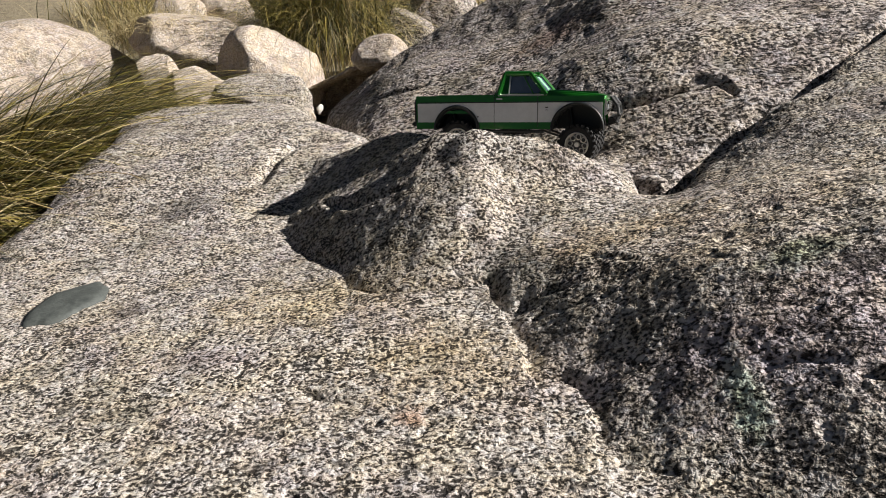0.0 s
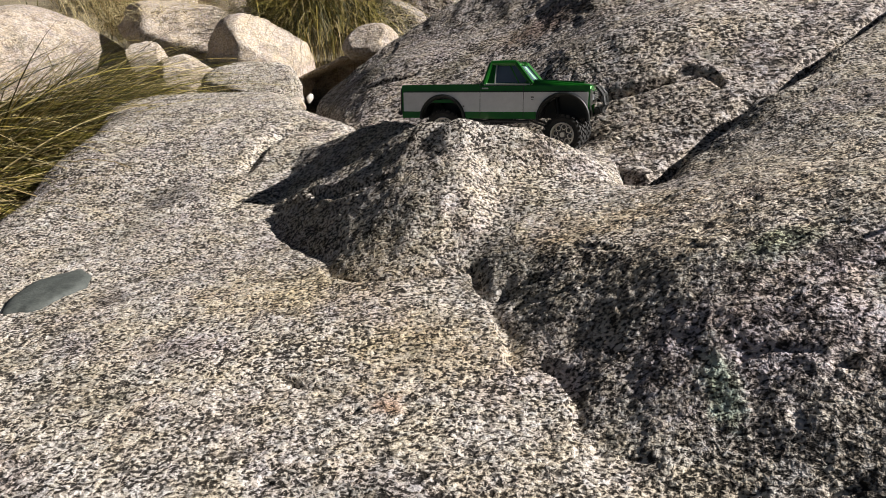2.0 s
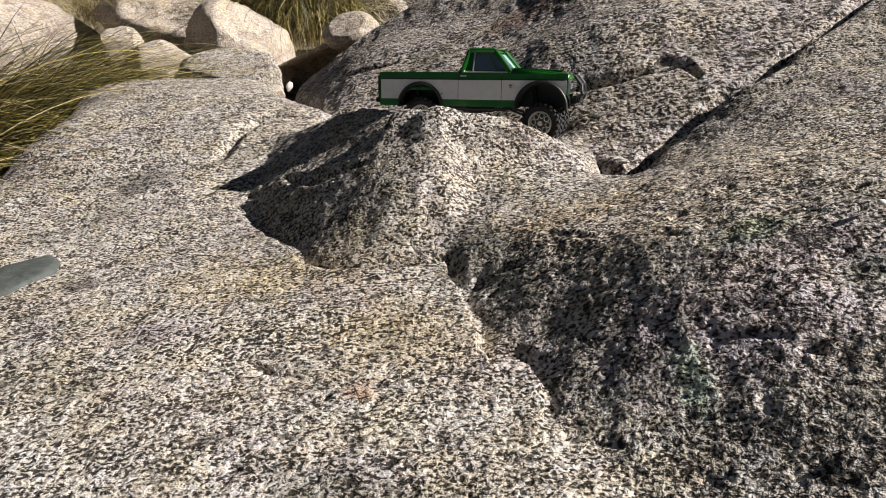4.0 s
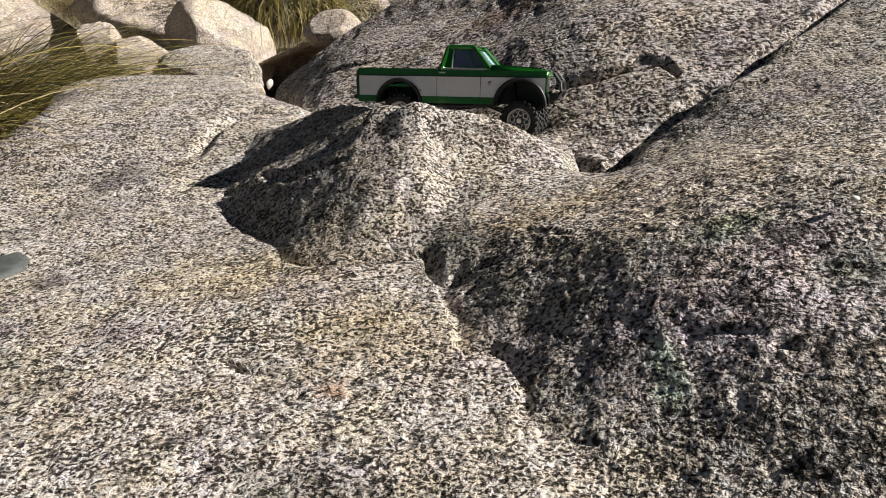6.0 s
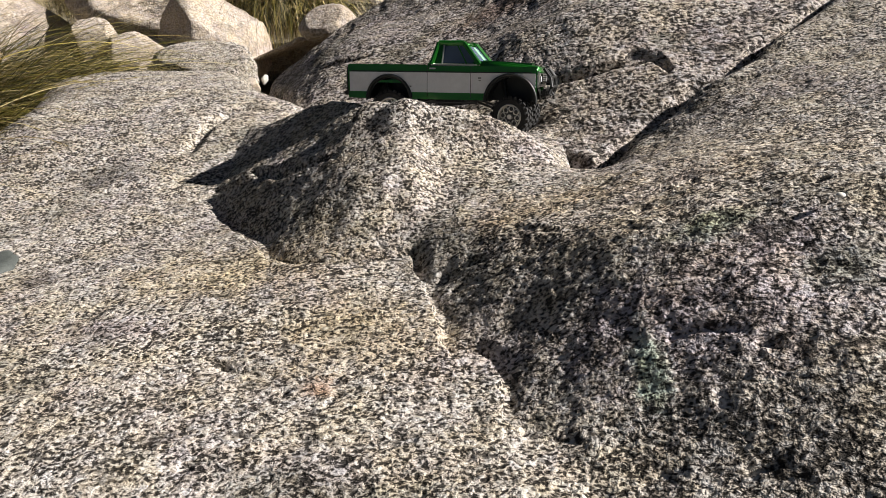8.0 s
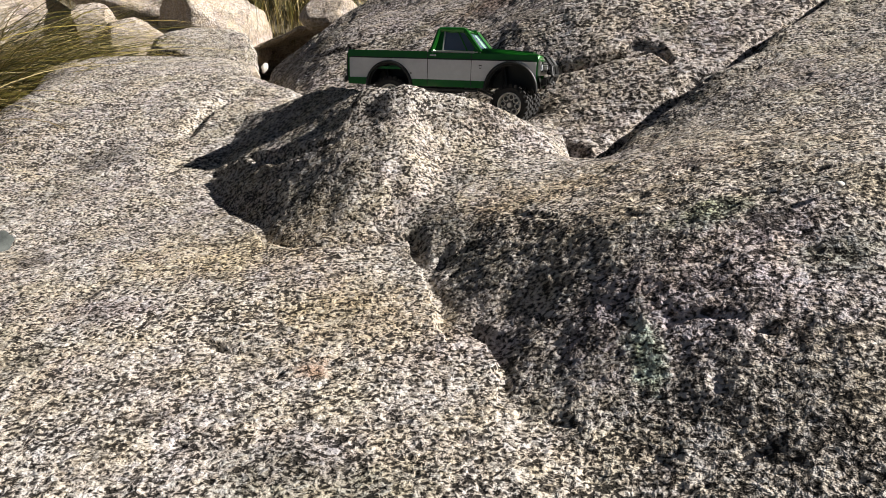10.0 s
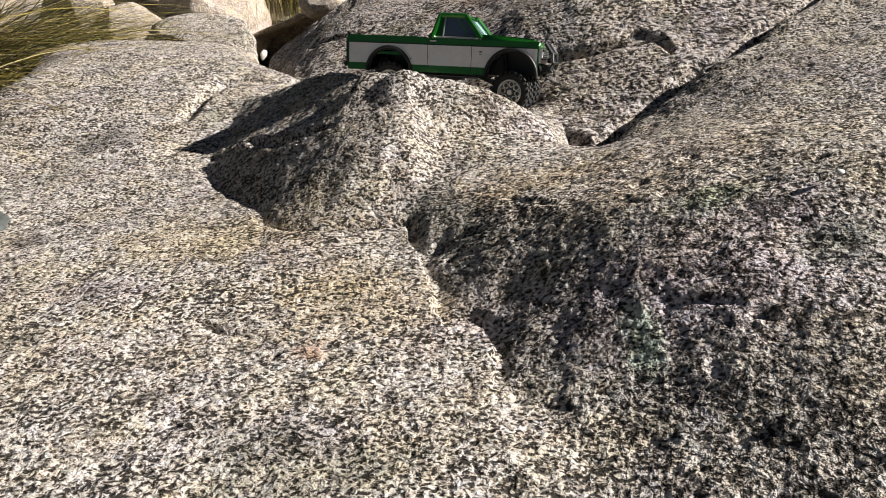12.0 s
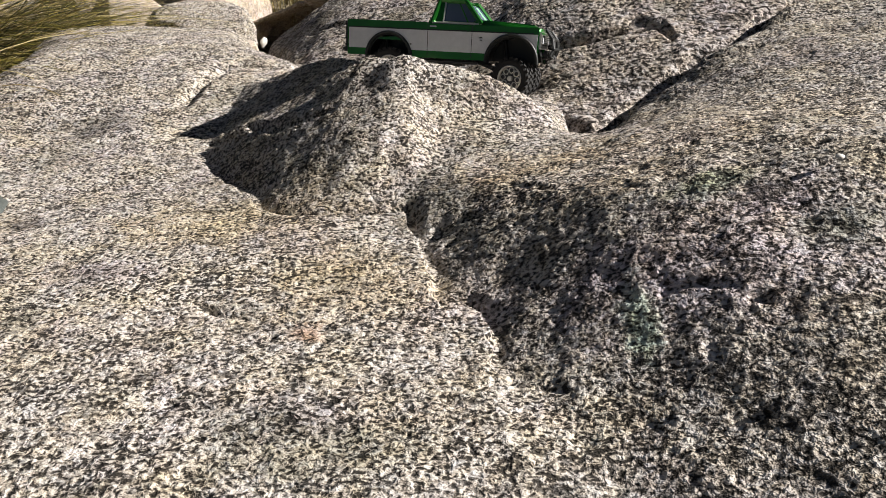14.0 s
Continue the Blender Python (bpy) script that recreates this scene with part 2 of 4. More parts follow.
def step_height(x, y):
    z = -0.0351 + 0.3674 * x + 0.0034 * x * x + 0.1289 * (y - 1) + -0.1478 * x * (y - 1)
    d, along = line_distance(x, y, CREST)
    z = z + 0.058 * np.exp(-(d / 0.045) ** 2) * np.sqrt(np.clip(4 * along * (1 - along), 0, 1))
    d, along = line_distance(x, y, RIB)
    west = ease(np.clip((-0.055 - x) / 0.02, 0, 1))
    z = z + 0.036 * np.exp(-(d / (0.045 + 0.020 * west)) ** 2) * np.sqrt(np.clip(4 * along * (1 - along), 0, 1))
    z = z - 0.024 * ease((-0.035 - x) / 0.15) * ease((x + 0.34) / 0.12) * ease((y - 1.22) / 0.12) * ease((1.56 - y) / 0.08)
    d, along = line_distance(x, y, SHOULDER)
    z = z + 0.006 * np.exp(-(d / 0.042) ** 2) * ease(along / 0.12) * ease((1 - along) / 0.2)
    z = z - 0.075 * np.clip(x - 0.2, 0, 0.6) * ease((0.98 - y) / 0.28)
    return z + swell(x, y, SWELLS_WEST + SWELLS_EAST, 0.13) + swell(x, y, SWELLS_FINE, 0.06)


# the shaded west face of the hump, between the foot and the rib, and the tilted ledge over it
FACE = [(-0.30, 1.168), (-0.20, 1.150), (-0.085, 1.19), (-0.08, 1.33), (-0.10, 1.45), (-0.25, 1.485), (-0.36, 1.54), (-0.47, 1.585), (-0.588, 1.60), (-0.586, 1.555), (-0.518, 1.456), (-0.415, 1.338), (-0.345, 1.21)]
LEDGE = [(-0.64, 1.585), (-0.50, 1.585), (-0.40, 1.540), (-0.30, 1.485), (-0.22, 1.45), (-0.12, 1.63), (-0.26, 1.80), (-0.37, 1.885), (-0.48, 1.94), (-0.60, 2.00), (-0.74, 1.92), (-0.68, 1.75)]


def west_face(x, y):
    """Steep at the foot, easing towards the rib."""
    row = [1.15, 1.213, 1.342, 1.459, 1.558, 1.62]
    toe = np.interp(y, row, [-0.29, -0.353, -0.423, -0.524, -0.593, -0.605])
    low = np.interp(y, row, [0.408, 0.390, 0.368, 0.352, 0.356, 0.378])
    top = np.interp(y, row, [0.436, 0.456, 0.566, 0.628, 0.655, 0.660])
    u = np.clip((x - toe) / (-0.08 - toe), 0, 1)
    return low + (top - low) * (1 - (1 - u) ** 1.32)


def bedrock_height(x, y, foot=0.03, brink=0.008):
    d = np.maximum(edge_distance(x, y, STEP), 0)
    b = np.maximum(edge_distance(x, y, NEAR_SIDE), 0)
    closed, level = ease((x - 0.40) / 0.08), ease((x - 0.56) / 0.14)
    foot = foot + 0.020 * ease((1.02 - y) / 0.12)
    z = floor_height(x, y) + step_height(x, y) * (1 - np.exp(-d / foot)) * (1 - 0.26 * (1 - level) * (1 - 0.42 * closed) * np.exp(-b / 0.06) - (0.74 - 0.58 * closed) * np.exp(-b / brink))
    z = z + 0.014 * ease((x - 0.78) / 0.10) * np.exp(-b / 0.12)
    z = z + ease(edge_distance(x, y, FACE) / 0.03) * (west_face(x, y) - z)
    ledge = np.maximum(floor_height(x, y), 0.521 + 0.57 * (x + 0.489) + 0.25 * (y - 1.9))
    z = z + ease(edge_distance(x, y, LEDGE) / 0.055) * (ledge - z)
    # the floor ends in a thin lip with a trench behind it
    line, along = line_distance(x, y, FOOT[4:21])
    trench = np.where(d > 0, np.exp(-((line - 0.012) / 0.016) ** 2), 0) * ease(along / 0.15) * ease((1 - along) / 0.1)
    lip = np.where(d > 0, 0, np.exp(-(line / 0.025) ** 2)) * ease(along / 0.15) * ease((1 - along) / 0.1)
    return z - (0.010 + 0.005 * ease((y - 0.95) / 0.2)) * trench + 0.004 * lip


SLAB_SWELLS = [(0.33, 2.03, 0.2, 0.119), (-0.25, 2.72, 0.22, 0.087), (0.78, 1.92, 0.2, 0.054), (-0.08, 3.02, 0.22, -0.04), (0.55, 1.72, 0.15, 0.027), (0.57, 2.04, 0.12, 0.038),
               (0.06, 2.12, 0.13, 0.034), (0.46, 2.62, 0.17, 0.075), (-0.02, 2.62, 0.16, 0.030), (-0.42, 2.50, 0.16, 0.035),
               (-0.50, 2.85, 0.14, 0.050), (-0.45, 2.42, 0.11, 0.030), (-0.08, 2.75, 0.20, -0.030)]


def slab_height(x, y):
    v = y - 2
    z = (0.519 + 0.316 * x + 0.227 * v + 0.045 * x * x + 0.382 * x * v + 0.138 * v * v
         + -0.034 * x ** 3 + -0.106 * x * x * v + -0.13 * x * v * v + -0.056 * v ** 3)
    z = z - 0.5 * ease((y - 3.3) / 0.6)
    z = z - 0.09 * np.clip(x + 0.6, 0, 1.5) * ease((y - 1.95) / 0.9)
    for cx, cy, w, h in SLAB_SWELLS:
        z = z + h * np.exp(-((x - cx) ** 2 + (y - cy) ** 2) / (2 * w * w))
    return z


# ---- building ----
def mesh_object(name, bm, mat, parent=None, label=""):
    data = bpy.data.meshes.new(name)
    bm.to_mesh(data)
    bm.free()
    data.materials.append(mat)
    ob = new(name, data)
    if parent:
        ob.parent = parent
    if label:
        ob["label"] = label
    return ob


def grid_object(name, x, y, z, mat):
    """A smooth sheet over a grid of places, with broken sides going down into the ground."""
    x, y, z = np.pad(x, 2, "edge"), np.pad(y, 2, "edge"), np.pad(z, 2, "edge")
    for k, out in ((1, 0.04), (0, 0.12)):
        for side, far in ((np.s_[k, :], (0, -1)), (np.s_[-1 - k, :], (0, 1)), (np.s_[:, k], (-1, 0)), (np.s_[:, -1 - k], (1, 0))):
            x[side] += out * far[0]
            y[side] += out * far[1]
            z[side] = z[side] - 0.06 if k else -0.4
    rows, cols = x.shape
    data = bpy.data.meshes.new(name)
    verts = np.stack([x, y, z], -1).reshape(-1, 3)
    i = np.arange(rows * cols).reshape(rows, cols)
    quads = np.stack([i[:-1, :-1], i[:-1, 1:], i[1:, 1:], i[1:, :-1]], -1).reshape(-1, 4)
    data.vertices.add(len(verts))
    data.vertices.foreach_set("co", verts.ravel())
    data.loops.add(quads.size)
    data.loops.foreach_set("vertex_index", quads.ravel().astype(np.int32))
    data.polygons.add(len(quads))
    data.polygons.foreach_set("loop_start", np.arange(0, quads.size, 4, dtype=np.int32))
    data.polygons.foreach_set("use_smooth", np.ones(len(quads), bool))
    data.update(calc_edges=True)
    data.materials.append(mat)
    return new(name, data)


def lattice(x, y, cell, seed):
    """Smooth random field with cells of the given size."""
    u, v = x / cell, y / cell
    i, j = np.floor(u).astype(int), np.floor(v).astype(int)
    fu, fv = ease(u - i), ease(v - j)

    def value(a, b):
        h = (a * 374761393 + b * 668265263 + seed * 974634721) & 0xFFFFFFFF
        h = ((h ^ (h >> 13)) * 1274126177) & 0xFFFFFFFF
        return ((h ^ (h >> 16)) & 0xFFFF) / 32767.5 - 1.0

    top = value(i, j) * (1 - fu) + value(i + 1, j) * fu
    low = value(i, j + 1) * (1 - fu) + value(i + 1, j + 1) * fu
    return top * (1 - fv) + low * fv


def roughness(x, y, z, seed, cells):
    """Weathered relief: several sizes of bump, turned against one another."""
    out = np.zeros(x.shape)
    for k, (cell, height) in enumerate(cells):
        a = 0.6 + 1.1 * k
        u, v = x * math.cos(a) - y * math.sin(a), x * math.sin(a) + y * math.cos(a)
        out += height * lattice(u + 0.7 * z, v + 0.9 * z, cell, seed + k)
    return out


RELIEF = [(0.23, 0.0045), (0.105, 0.0026), (0.045, 0.0014), (0.019, 0.0009), (0.0105, 0.0009), (0.0062, 0.0012)]


def foliation(x, y, z, seed):
    """Thin layers drawn out along x: low ledges and furrows, broken here and there."""
    v = y + 0.6 * z + 0.012 * lattice(x, y, 0.11, seed + 5)
    out = 0.0022 * lattice(x * 0.22, v, 0.034, seed) + 0.0014 * lattice(x * 0.30, v, 0.015, seed + 1)
    return out * (0.55 + 0.45 * lattice(x, y, 0.16, seed + 2))

# bedrock in front: sheltered floor, step, ridge
n_y, n_x = 800, 840
steps = np.linspace(0, 1, n_y)
far = np.concatenate([np.linspace(-1.35, 0.10, 60), 0.12 + 3.6 * steps ** 1.55])
wide = np.concatenate([np.linspace(-1.9, -1.02, 30), np.linspace(-1, 1, n_x), np.linspace(1.02, 3.0, 60)])
by, bu = np.meshgrid(far, wide, indexing="ij")
bx = bu * (0.75 + 0.62 * np.maximum(by, 0)) - 0.05
ragged = 0.0015 + 0.0075 * np.exp(-(line_distance(bx, by, FOOT)[0] / 0.05) ** 2)
wobble = 0.5 * lattice(bx, by, 0.06, 3) + 0.5 * lattice(bx, by, 0.025, 4)
bz = bedrock_height(bx + ragged * wobble, by + ragged * lattice(bx, by, 0.045, 9))
SHORE = [(-0.95, -0.75), (-1.22, -0.2), (-1.36, 1.2), (-1.44, 1.7), (-1.40, 2.05), (-1.42, 2.3), (-1.60, 2.9), (-1.62, 3.2),
         (-1.1, 3.25), (-0.86, 3.0), (-0.72, 2.45), (-0.50, 2.2), (-0.35, 2.0), (-0.2, 1.97), (0.4, 1.95), (1.0, 2.2), (1.55, 2.5), (1.95, 2.1), (1.9, 1.0), (1.75, 0.1), (1.2, -0.6), (0.3, -0.9)]
inland = edge_distance(bx, by, SHORE) + 0.03 * lattice(bx, by, 0.2, 21)
bz = bz - 0.9 * np.maximum(-inland, 0) ** 0.8 - 0.05 * np.exp(-np.maximum(inland, 0) / 0.07)


def groove(x, y, z, line, depth, width, lift=0.0):
    """Cut a tapered crack along a line in plan; lift raises the far lip."""
    d, along = line_distance(x, y, line)
    taper = np.sqrt(np.clip(4 * along * (1 - along), 0, 1))
    return z - depth * taper * np.exp(-(d / width) ** 2) + lift * taper * np.exp(-((d - 2 * width) / (2 * width)) ** 2)


def pit(x, y, z, cx, cy, r, depth):
    return z - depth * np.exp(-((x - cx) ** 2 + (y - cy) ** 2) / (r * r))


bz = groove(bx, by, bz, [(-0.60, 1.65), (-0.54, 1.605), (-0.48, 1.610), (-0.42, 1.555), (-0.367, 1.505), (-0.30, 1.482), (-0.22, 1.450)], 0.032, 0.011)
bz = groove(bx, by, bz, [(0.32, 0.772), (0.334, 0.766), (0.367, 0.749), (0.401, 0.729), (0.415, 0.722)], 0.0045, 0.004)
bz = groove(bx, by, bz, [(0.19, 0.655), (0.16, 0.672), (0.11, 0.69)], 0.006, 0.005)
bz = groove(bx, by, bz, [(-0.36, 0.86), (-0.30, 0.875), (-0.22, 0.86)], 0.006, 0.006)
bz = groove(bx, by, bz, [(-1.15, 1.70), (-1.05, 1.74), (-0.95, 1.78)], 0.010, 0.010)
bz = groove(bx, by, bz, [(-0.74, 1.82), (-0.726, 1.866), (-0.71, 1.987), (-0.67, 2.071), (-0.604, 2.094), (-0.5, 2.08)], 0.028, 0.022)
for cx, cy, r, depth in ((-0.14, 0.781, 0.006, 0.008), (-0.338, 0.868, 0.009, 0.011), (-0.223, 0.79, 0.008, 0.010), (0.275, 0.58, 0.009, 0.004),
                         (0.43, 0.69, 0.007, 0.003), (-0.95, 1.28, 0.018, 0.010), (0.355, 0.645, 0.009, 0.003), (-0.93, 2.27, 0.02, 0.018), (0.02, 1.085, 0.02, 0.02)):
    bz = pit(bx, by, bz, cx, cy, r, depth)
bz = pit(bx, by, bz, -0.97, 1.735, 0.07, 0.012)
for cx, cy, depth in ((-0.078, 1.808, 0.030), (0.217, 1.732, 0.018), (-0.115, 1.652, 0.034)):
    bz = pit(bx, by, bz, cx, cy, 0.06, depth)
bz = groove(bx, by, bz, [(-0.37, 0.888), (-0.32, 0.856), (-0.29, 0.85), (-0.24, 0.832)], 0.008, 0.006)
# furrows along the grain on the shoulder, cracks in the floor and beside the seam
for line, depth, width in (
        ([(0.282, 0.997), (0.318, 0.982), (0.344, 0.955)], 0.0045, 0.005), ([(0.444, 0.903), (0.486, 0.890), (0.518, 0.871)], 0.004, 0.005),
        ([(0.131, 1.155), (0.181, 1.094), (0.224, 1.060)], 0.004, 0.006), ([(0.463, 0.936), (0.508, 0.929), (0.543, 0.900)], 0.004, 0.005),
        ([(-0.596, 0.920), (-0.505, 0.895), (-0.411, 0.879), (-0.340, 0.866)], 0.005, 0.006), ([(0.114, 0.690), (0.140, 0.692), (0.165, 0.683)], 0.006, 0.004),
        ([(-0.339, 0.581), (-0.323, 0.564), (-0.302, 0.558)], 0.005, 0.004), ([(0.648, 1.622), (0.681, 1.609), (0.724, 1.605), (0.77, 1.60)], 0.014, 0.008)):
    bz = groove(bx, by, bz, line, depth, width)
bz = pit(bx, by, bz, 0.372, 0.622, 0.026, -0.004)
bz = pit(bx, by, bz, 0.335, 0.655, 0.018, -0.004)
wear = random.Random(404)
for _ in range(90):
    cx, cy = wear.uniform(-1.05, 0.95), wear.uniform(0.42, 1.5)
    near = (np.abs(bx - cx) < 0.09) & (np.abs(by - cy) < 0.06)
    turn, half, r = wear.uniform(-0.35, 0.25), wear.uniform(0.003, 0.022), wear.uniform(0.0035, 0.0075)
    ends = [(cx - half * math.cos(turn), cy - half * math.sin(turn)), (cx + half * math.cos(turn), cy + half * math.sin(turn))]
    bz[near] -= wear.uniform(0.003, 0.009) * np.exp(-(line_distance(bx[near], by[near], ends)[0] / r) ** 2)
bz += roughness(bx, by, bz, 11, RELIEF)
on_step = ease(np.maximum(edge_distance(bx, by, STEP), 0) / 0.04)
knobs = roughness(bx, by, bz, 91, [(0.075, 0.0030), (0.034, 0.0026), (0.017, 0.0014)])
bz += (0.35 + 0.65 * on_step) * foliation(bx, by, bz, 131) + (0.2 + 0.25 * on_step) * knobs
bedrock = tagged(grid_object("bedrock", bx, by, np.maximum(bz, -0.2), GRANITE),
                 "weathered speckled granite bedrock with a worn hollow and step", "rock", kind="structure")

# slab behind
sy, su = np.meshgrid(1.43 + 3.07 * np.linspace(0, 1, 560) ** 1.35, np.linspace(0, 1, 720), indexing="ij")
sx = -1.1 + su * (2.6 + 0.55 * (sy - 1.3))
CRACK_SIDE = [(-0.33, 3.75), (-0.40, 3.60), (-0.43, 3.40), (-0.537, 3.29), (-0.65, 3.25), (-0.768, 3.23), (-0.825, 3.14), (-0.80, 3.0), (-0.66, 2.7), (-0.50, 2.2),
              (-0.2, 1.88), (0.1, 1.70), (0.30, 1.55), (0.335, 1.503), (0.369, 1.490), (0.398, 1.505), (0.444, 1.541), (0.49, 1.571), (0.538, 1.606),
              (0.586, 1.635), (0.643, 1.674), (0.721, 1.684), (0.787, 1.720), (0.818, 1.750), (0.915, 1.808), (1.009, 1.872), (1.5, 2.22), (1.75, 2.42),
              (1.86, 2.9), (1.7, 3.6), (1.1, 4.12), (0.3, 4.2), (-0.1, 3.95)]
sd = edge_distance(sx + 0.01 * lattice(sx, sy, 0.05, 31), sy, CRACK_SIDE) + 0.006
sz = slab_height(sx, sy) - 0.07 * (1 - 0.45 * ease((sx - 0.44) / 0.12) - 0.28 * ease((sx - 0.78) / 0.12)) * np.exp(-(np.maximum(sd, 0) / 0.022) ** 1.3) - 3.0 * np.maximum(-sd, 0)
SLAB_CRACK = [(0.12, 1.875), (0.22, 1.862), (0.299, 1.843), (0.349, 1.822), (0.422, 1.808), (0.480, 1.805), (0.530, 1.800), (0.560, 1.806), (0.582, 1.790), (0.603, 1.756)]
cd, along = line_distance(sx, sy, SLAB_CRACK)
gap = ease(along / 0.08) * ease((1 - along) / 0.10) * (1 - 0.35 * ease((along - 0.35) / 0.2)) * (1 + 0.3 * lattice(sx, sy, 0.04, 77))
sz = sz - 0.08 * gap * np.exp(-(cd / (0.0095 - 0.004 * along)) ** 2)
# a flake has come away at the crack's east end
flake = edge_distance(sx, sy, [(0.490, 1.815), (0.520, 1.838), (0.585, 1.812), (0.612, 1.752), (0.600, 1.745), (0.560, 1.800)])
sy = sy - 0.016 * gap * np.where(sy > np.interp(sx, [p[0] for p in SLAB_CRACK], [p[1] for p in SLAB_CRACK]), np.exp(-((cd - 0.014) / 0.009) ** 2), 0)
sz = sz - 0.016 * ease((flake + 0.004) / 0.010)
sz = sz + (0.009 - 0.004 * along) * gap * np.where(sy > np.interp(sx, [p[0] for p in SLAB_CRACK], [p[1] for p in SLAB_CRACK]), np.exp(-((cd - 0.03) / 0.022) ** 2), 0)
sz = pit(sx, sy, sz, 0.217, 1.740, 0.06, 0.024)
sz = sz + 0.012 * np.exp(-((sd - 0.035) / 0.022) ** 2)
sz = groove(sx, sy, sz, [(-0.52, 2.65), (-0.489, 2.632), (-0.39, 2.568), (-0.299, 2.532), (-0.25, 2.548)], 0.02, 0.012)
sz += roughness(sx, sy, sz, 51, RELIEF) + 1.3 * foliation(sx, sy, sz, 151) + roughness(sx, sy, sz, 171, [(0.08, 0.003), (0.035, 0.002)])
slab = tagged(grid_object("granite_slab", sx, sy, np.maximum(sz, -0.3), GRANITE_SLAB),
              "large grey granite slab rising behind the crack", "rock")


# ---- the model truck ----
PAINT = plain("green_metallic_paint", (0.010, 0.135, 0.009), 0.28, Metallic=0.45, Coat_Weight=0.8, Coat_Roughness=0.08)
WHITE = plain("white_plastic_paint", (0.84, 0.84, 0.85), 0.38, 60.0)
BLACK = plain("black_plastic", (0.012, 0.013, 0.012), 0.45, 200.0)
RUBBER = plain("tyre_rubber", (0.022, 0.021, 0.020), 0.85, 300.0)
CHROME = plain("satin_silver", (0.62, 0.60, 0.55), 0.32, Metallic=0.9)
STEEL = plain("dark_steel", (0.10, 0.10, 0.10), 0.45, Metallic=0.8)
RED = plain("red_lens", (0.25, 0.01, 0.01), 0.2)
LENS = plain("clear_lens", (0.75, 0.77, 0.78), 0.12)
# near-black: shade of the door seams put into colour, also the side marker
SEAM = plain("seam_shade_and_marker", (0.02, 0.025, 0.02), 0.7)
# the blue base colour paints in the sky's reflection on the glass
GLASS = Nodes("window_sky_tint").done((0.17, 0.23, 0.33), 0.08, Transmission_Weight=0.40, IOR=1.45)


def extruded(points, y0, y1, bevel=0.0, segments=2):
    """A solid from a side outline in x and z, between two depths."""
    bm = bmesh.new()
    face = bm.faces.new([bm.verts.new((x, y0, z)) for x, z in points])
    out = bmesh.ops.extrude_face_region(bm, geom=[face])
    bmesh.ops.translate(bm, vec=(0, y1 - y0, 0), verts=[v for v in out["geom"] if isinstance(v, bmesh.types.BMVert)])
    bmesh.ops.recalc_face_normals(bm, faces=bm.faces)
    if bevel:
        bmesh.ops.bevel(bm, geom=bm.edges[:], offset=bevel, segments=segments, affect="EDGES", clamp_overlap=True)
    return bm


def block(size, at, bevel=0.002, turn=(0, 0, 0)):
    bm = bmesh.new()
    bmesh.ops.create_cube(bm, size=1, matrix=pose(*at, *turn) @ Matrix.Diagonal((*size, 1)))
    if bevel:
        bmesh.ops.bevel(bm, geom=bm.edges[:], offset=bevel, segments=2, affect="EDGES", clamp_overlap=True)
    return bm


def frustum(low, high, bevel=0.0):
    """A solid between two rectangles: (x0, x1, half width, z) below and above."""
    bm = bmesh.new()
    vs = []
    for x0, x1, w, z in (low, high):
        vs.append([bm.verts.new(p) for p in ((x0, -w, z), (x1, -w, z), (x1, w, z), (x0, w, z))])
    bm.faces.new(vs[0][::-1])
    bm.faces.new(vs[1])
    for i in range(4):
        j = (i + 1) % 4
        bm.faces.new((vs[0][i], vs[0][j], vs[1][j], vs[1][i]))
    if bevel:
        bmesh.ops.bevel(bm, geom=bm.edges[:], offset=bevel, segments=2, affect="EDGES", clamp_overlap=True)
    return bm


def rod(a, b, r, sides=10):
    bm = bmesh.new()
    a, b = Vector(a), Vector(b)
    m = Matrix.Translation((a + b) / 2) @ (b - a).to_track_quat("Z", "Y").to_matrix().to_4x4()
    bmesh.ops.create_cone(bm, cap_ends=True, segments=sides, radius1=r, radius2=r, depth=(b - a).length, matrix=m)
    return bm


def smooth(ob):
    for p in ob.data.polygons:
        p.use_smooth = True
    return ob


def arch(cx, cz, r, start, end, n=12):
    return [(cx + r * math.cos(radians(start + (end - start) * i / n)), cz + r * math.sin(radians(start + (end - start) * i / n))) for i in range(n + 1)]


AXLES = (-0.124, 0.178)
DROP = {-0.124: -0.018, 0.178: -0.028}  # the front axle hangs low over the brink
ARCHES = ((-0.128, 0.056), (0.174, 0.061))
HUB = 0.048
HALF = 0.093


def side_outline(low, high, r, nose, tail, nose_top=None):
    """The flank from tail to nose, with both wheel arches cut out."""
    pts = [(tail, low)]
    for cx, size in ARCHES:
        size += r
        a = math.degrees(math.asin(min(max(low - 0.056, 0.0) / size, 0.99)))
        pts += [(px, min(pz, high - 0.004)) for px, pz in arch(cx, 0.056, size, 180 - a, a) if px < nose - 0.004]
    return pts + [(nose, low), (nose, nose_top or high), (nose - 0.004, high), (tail, high)]


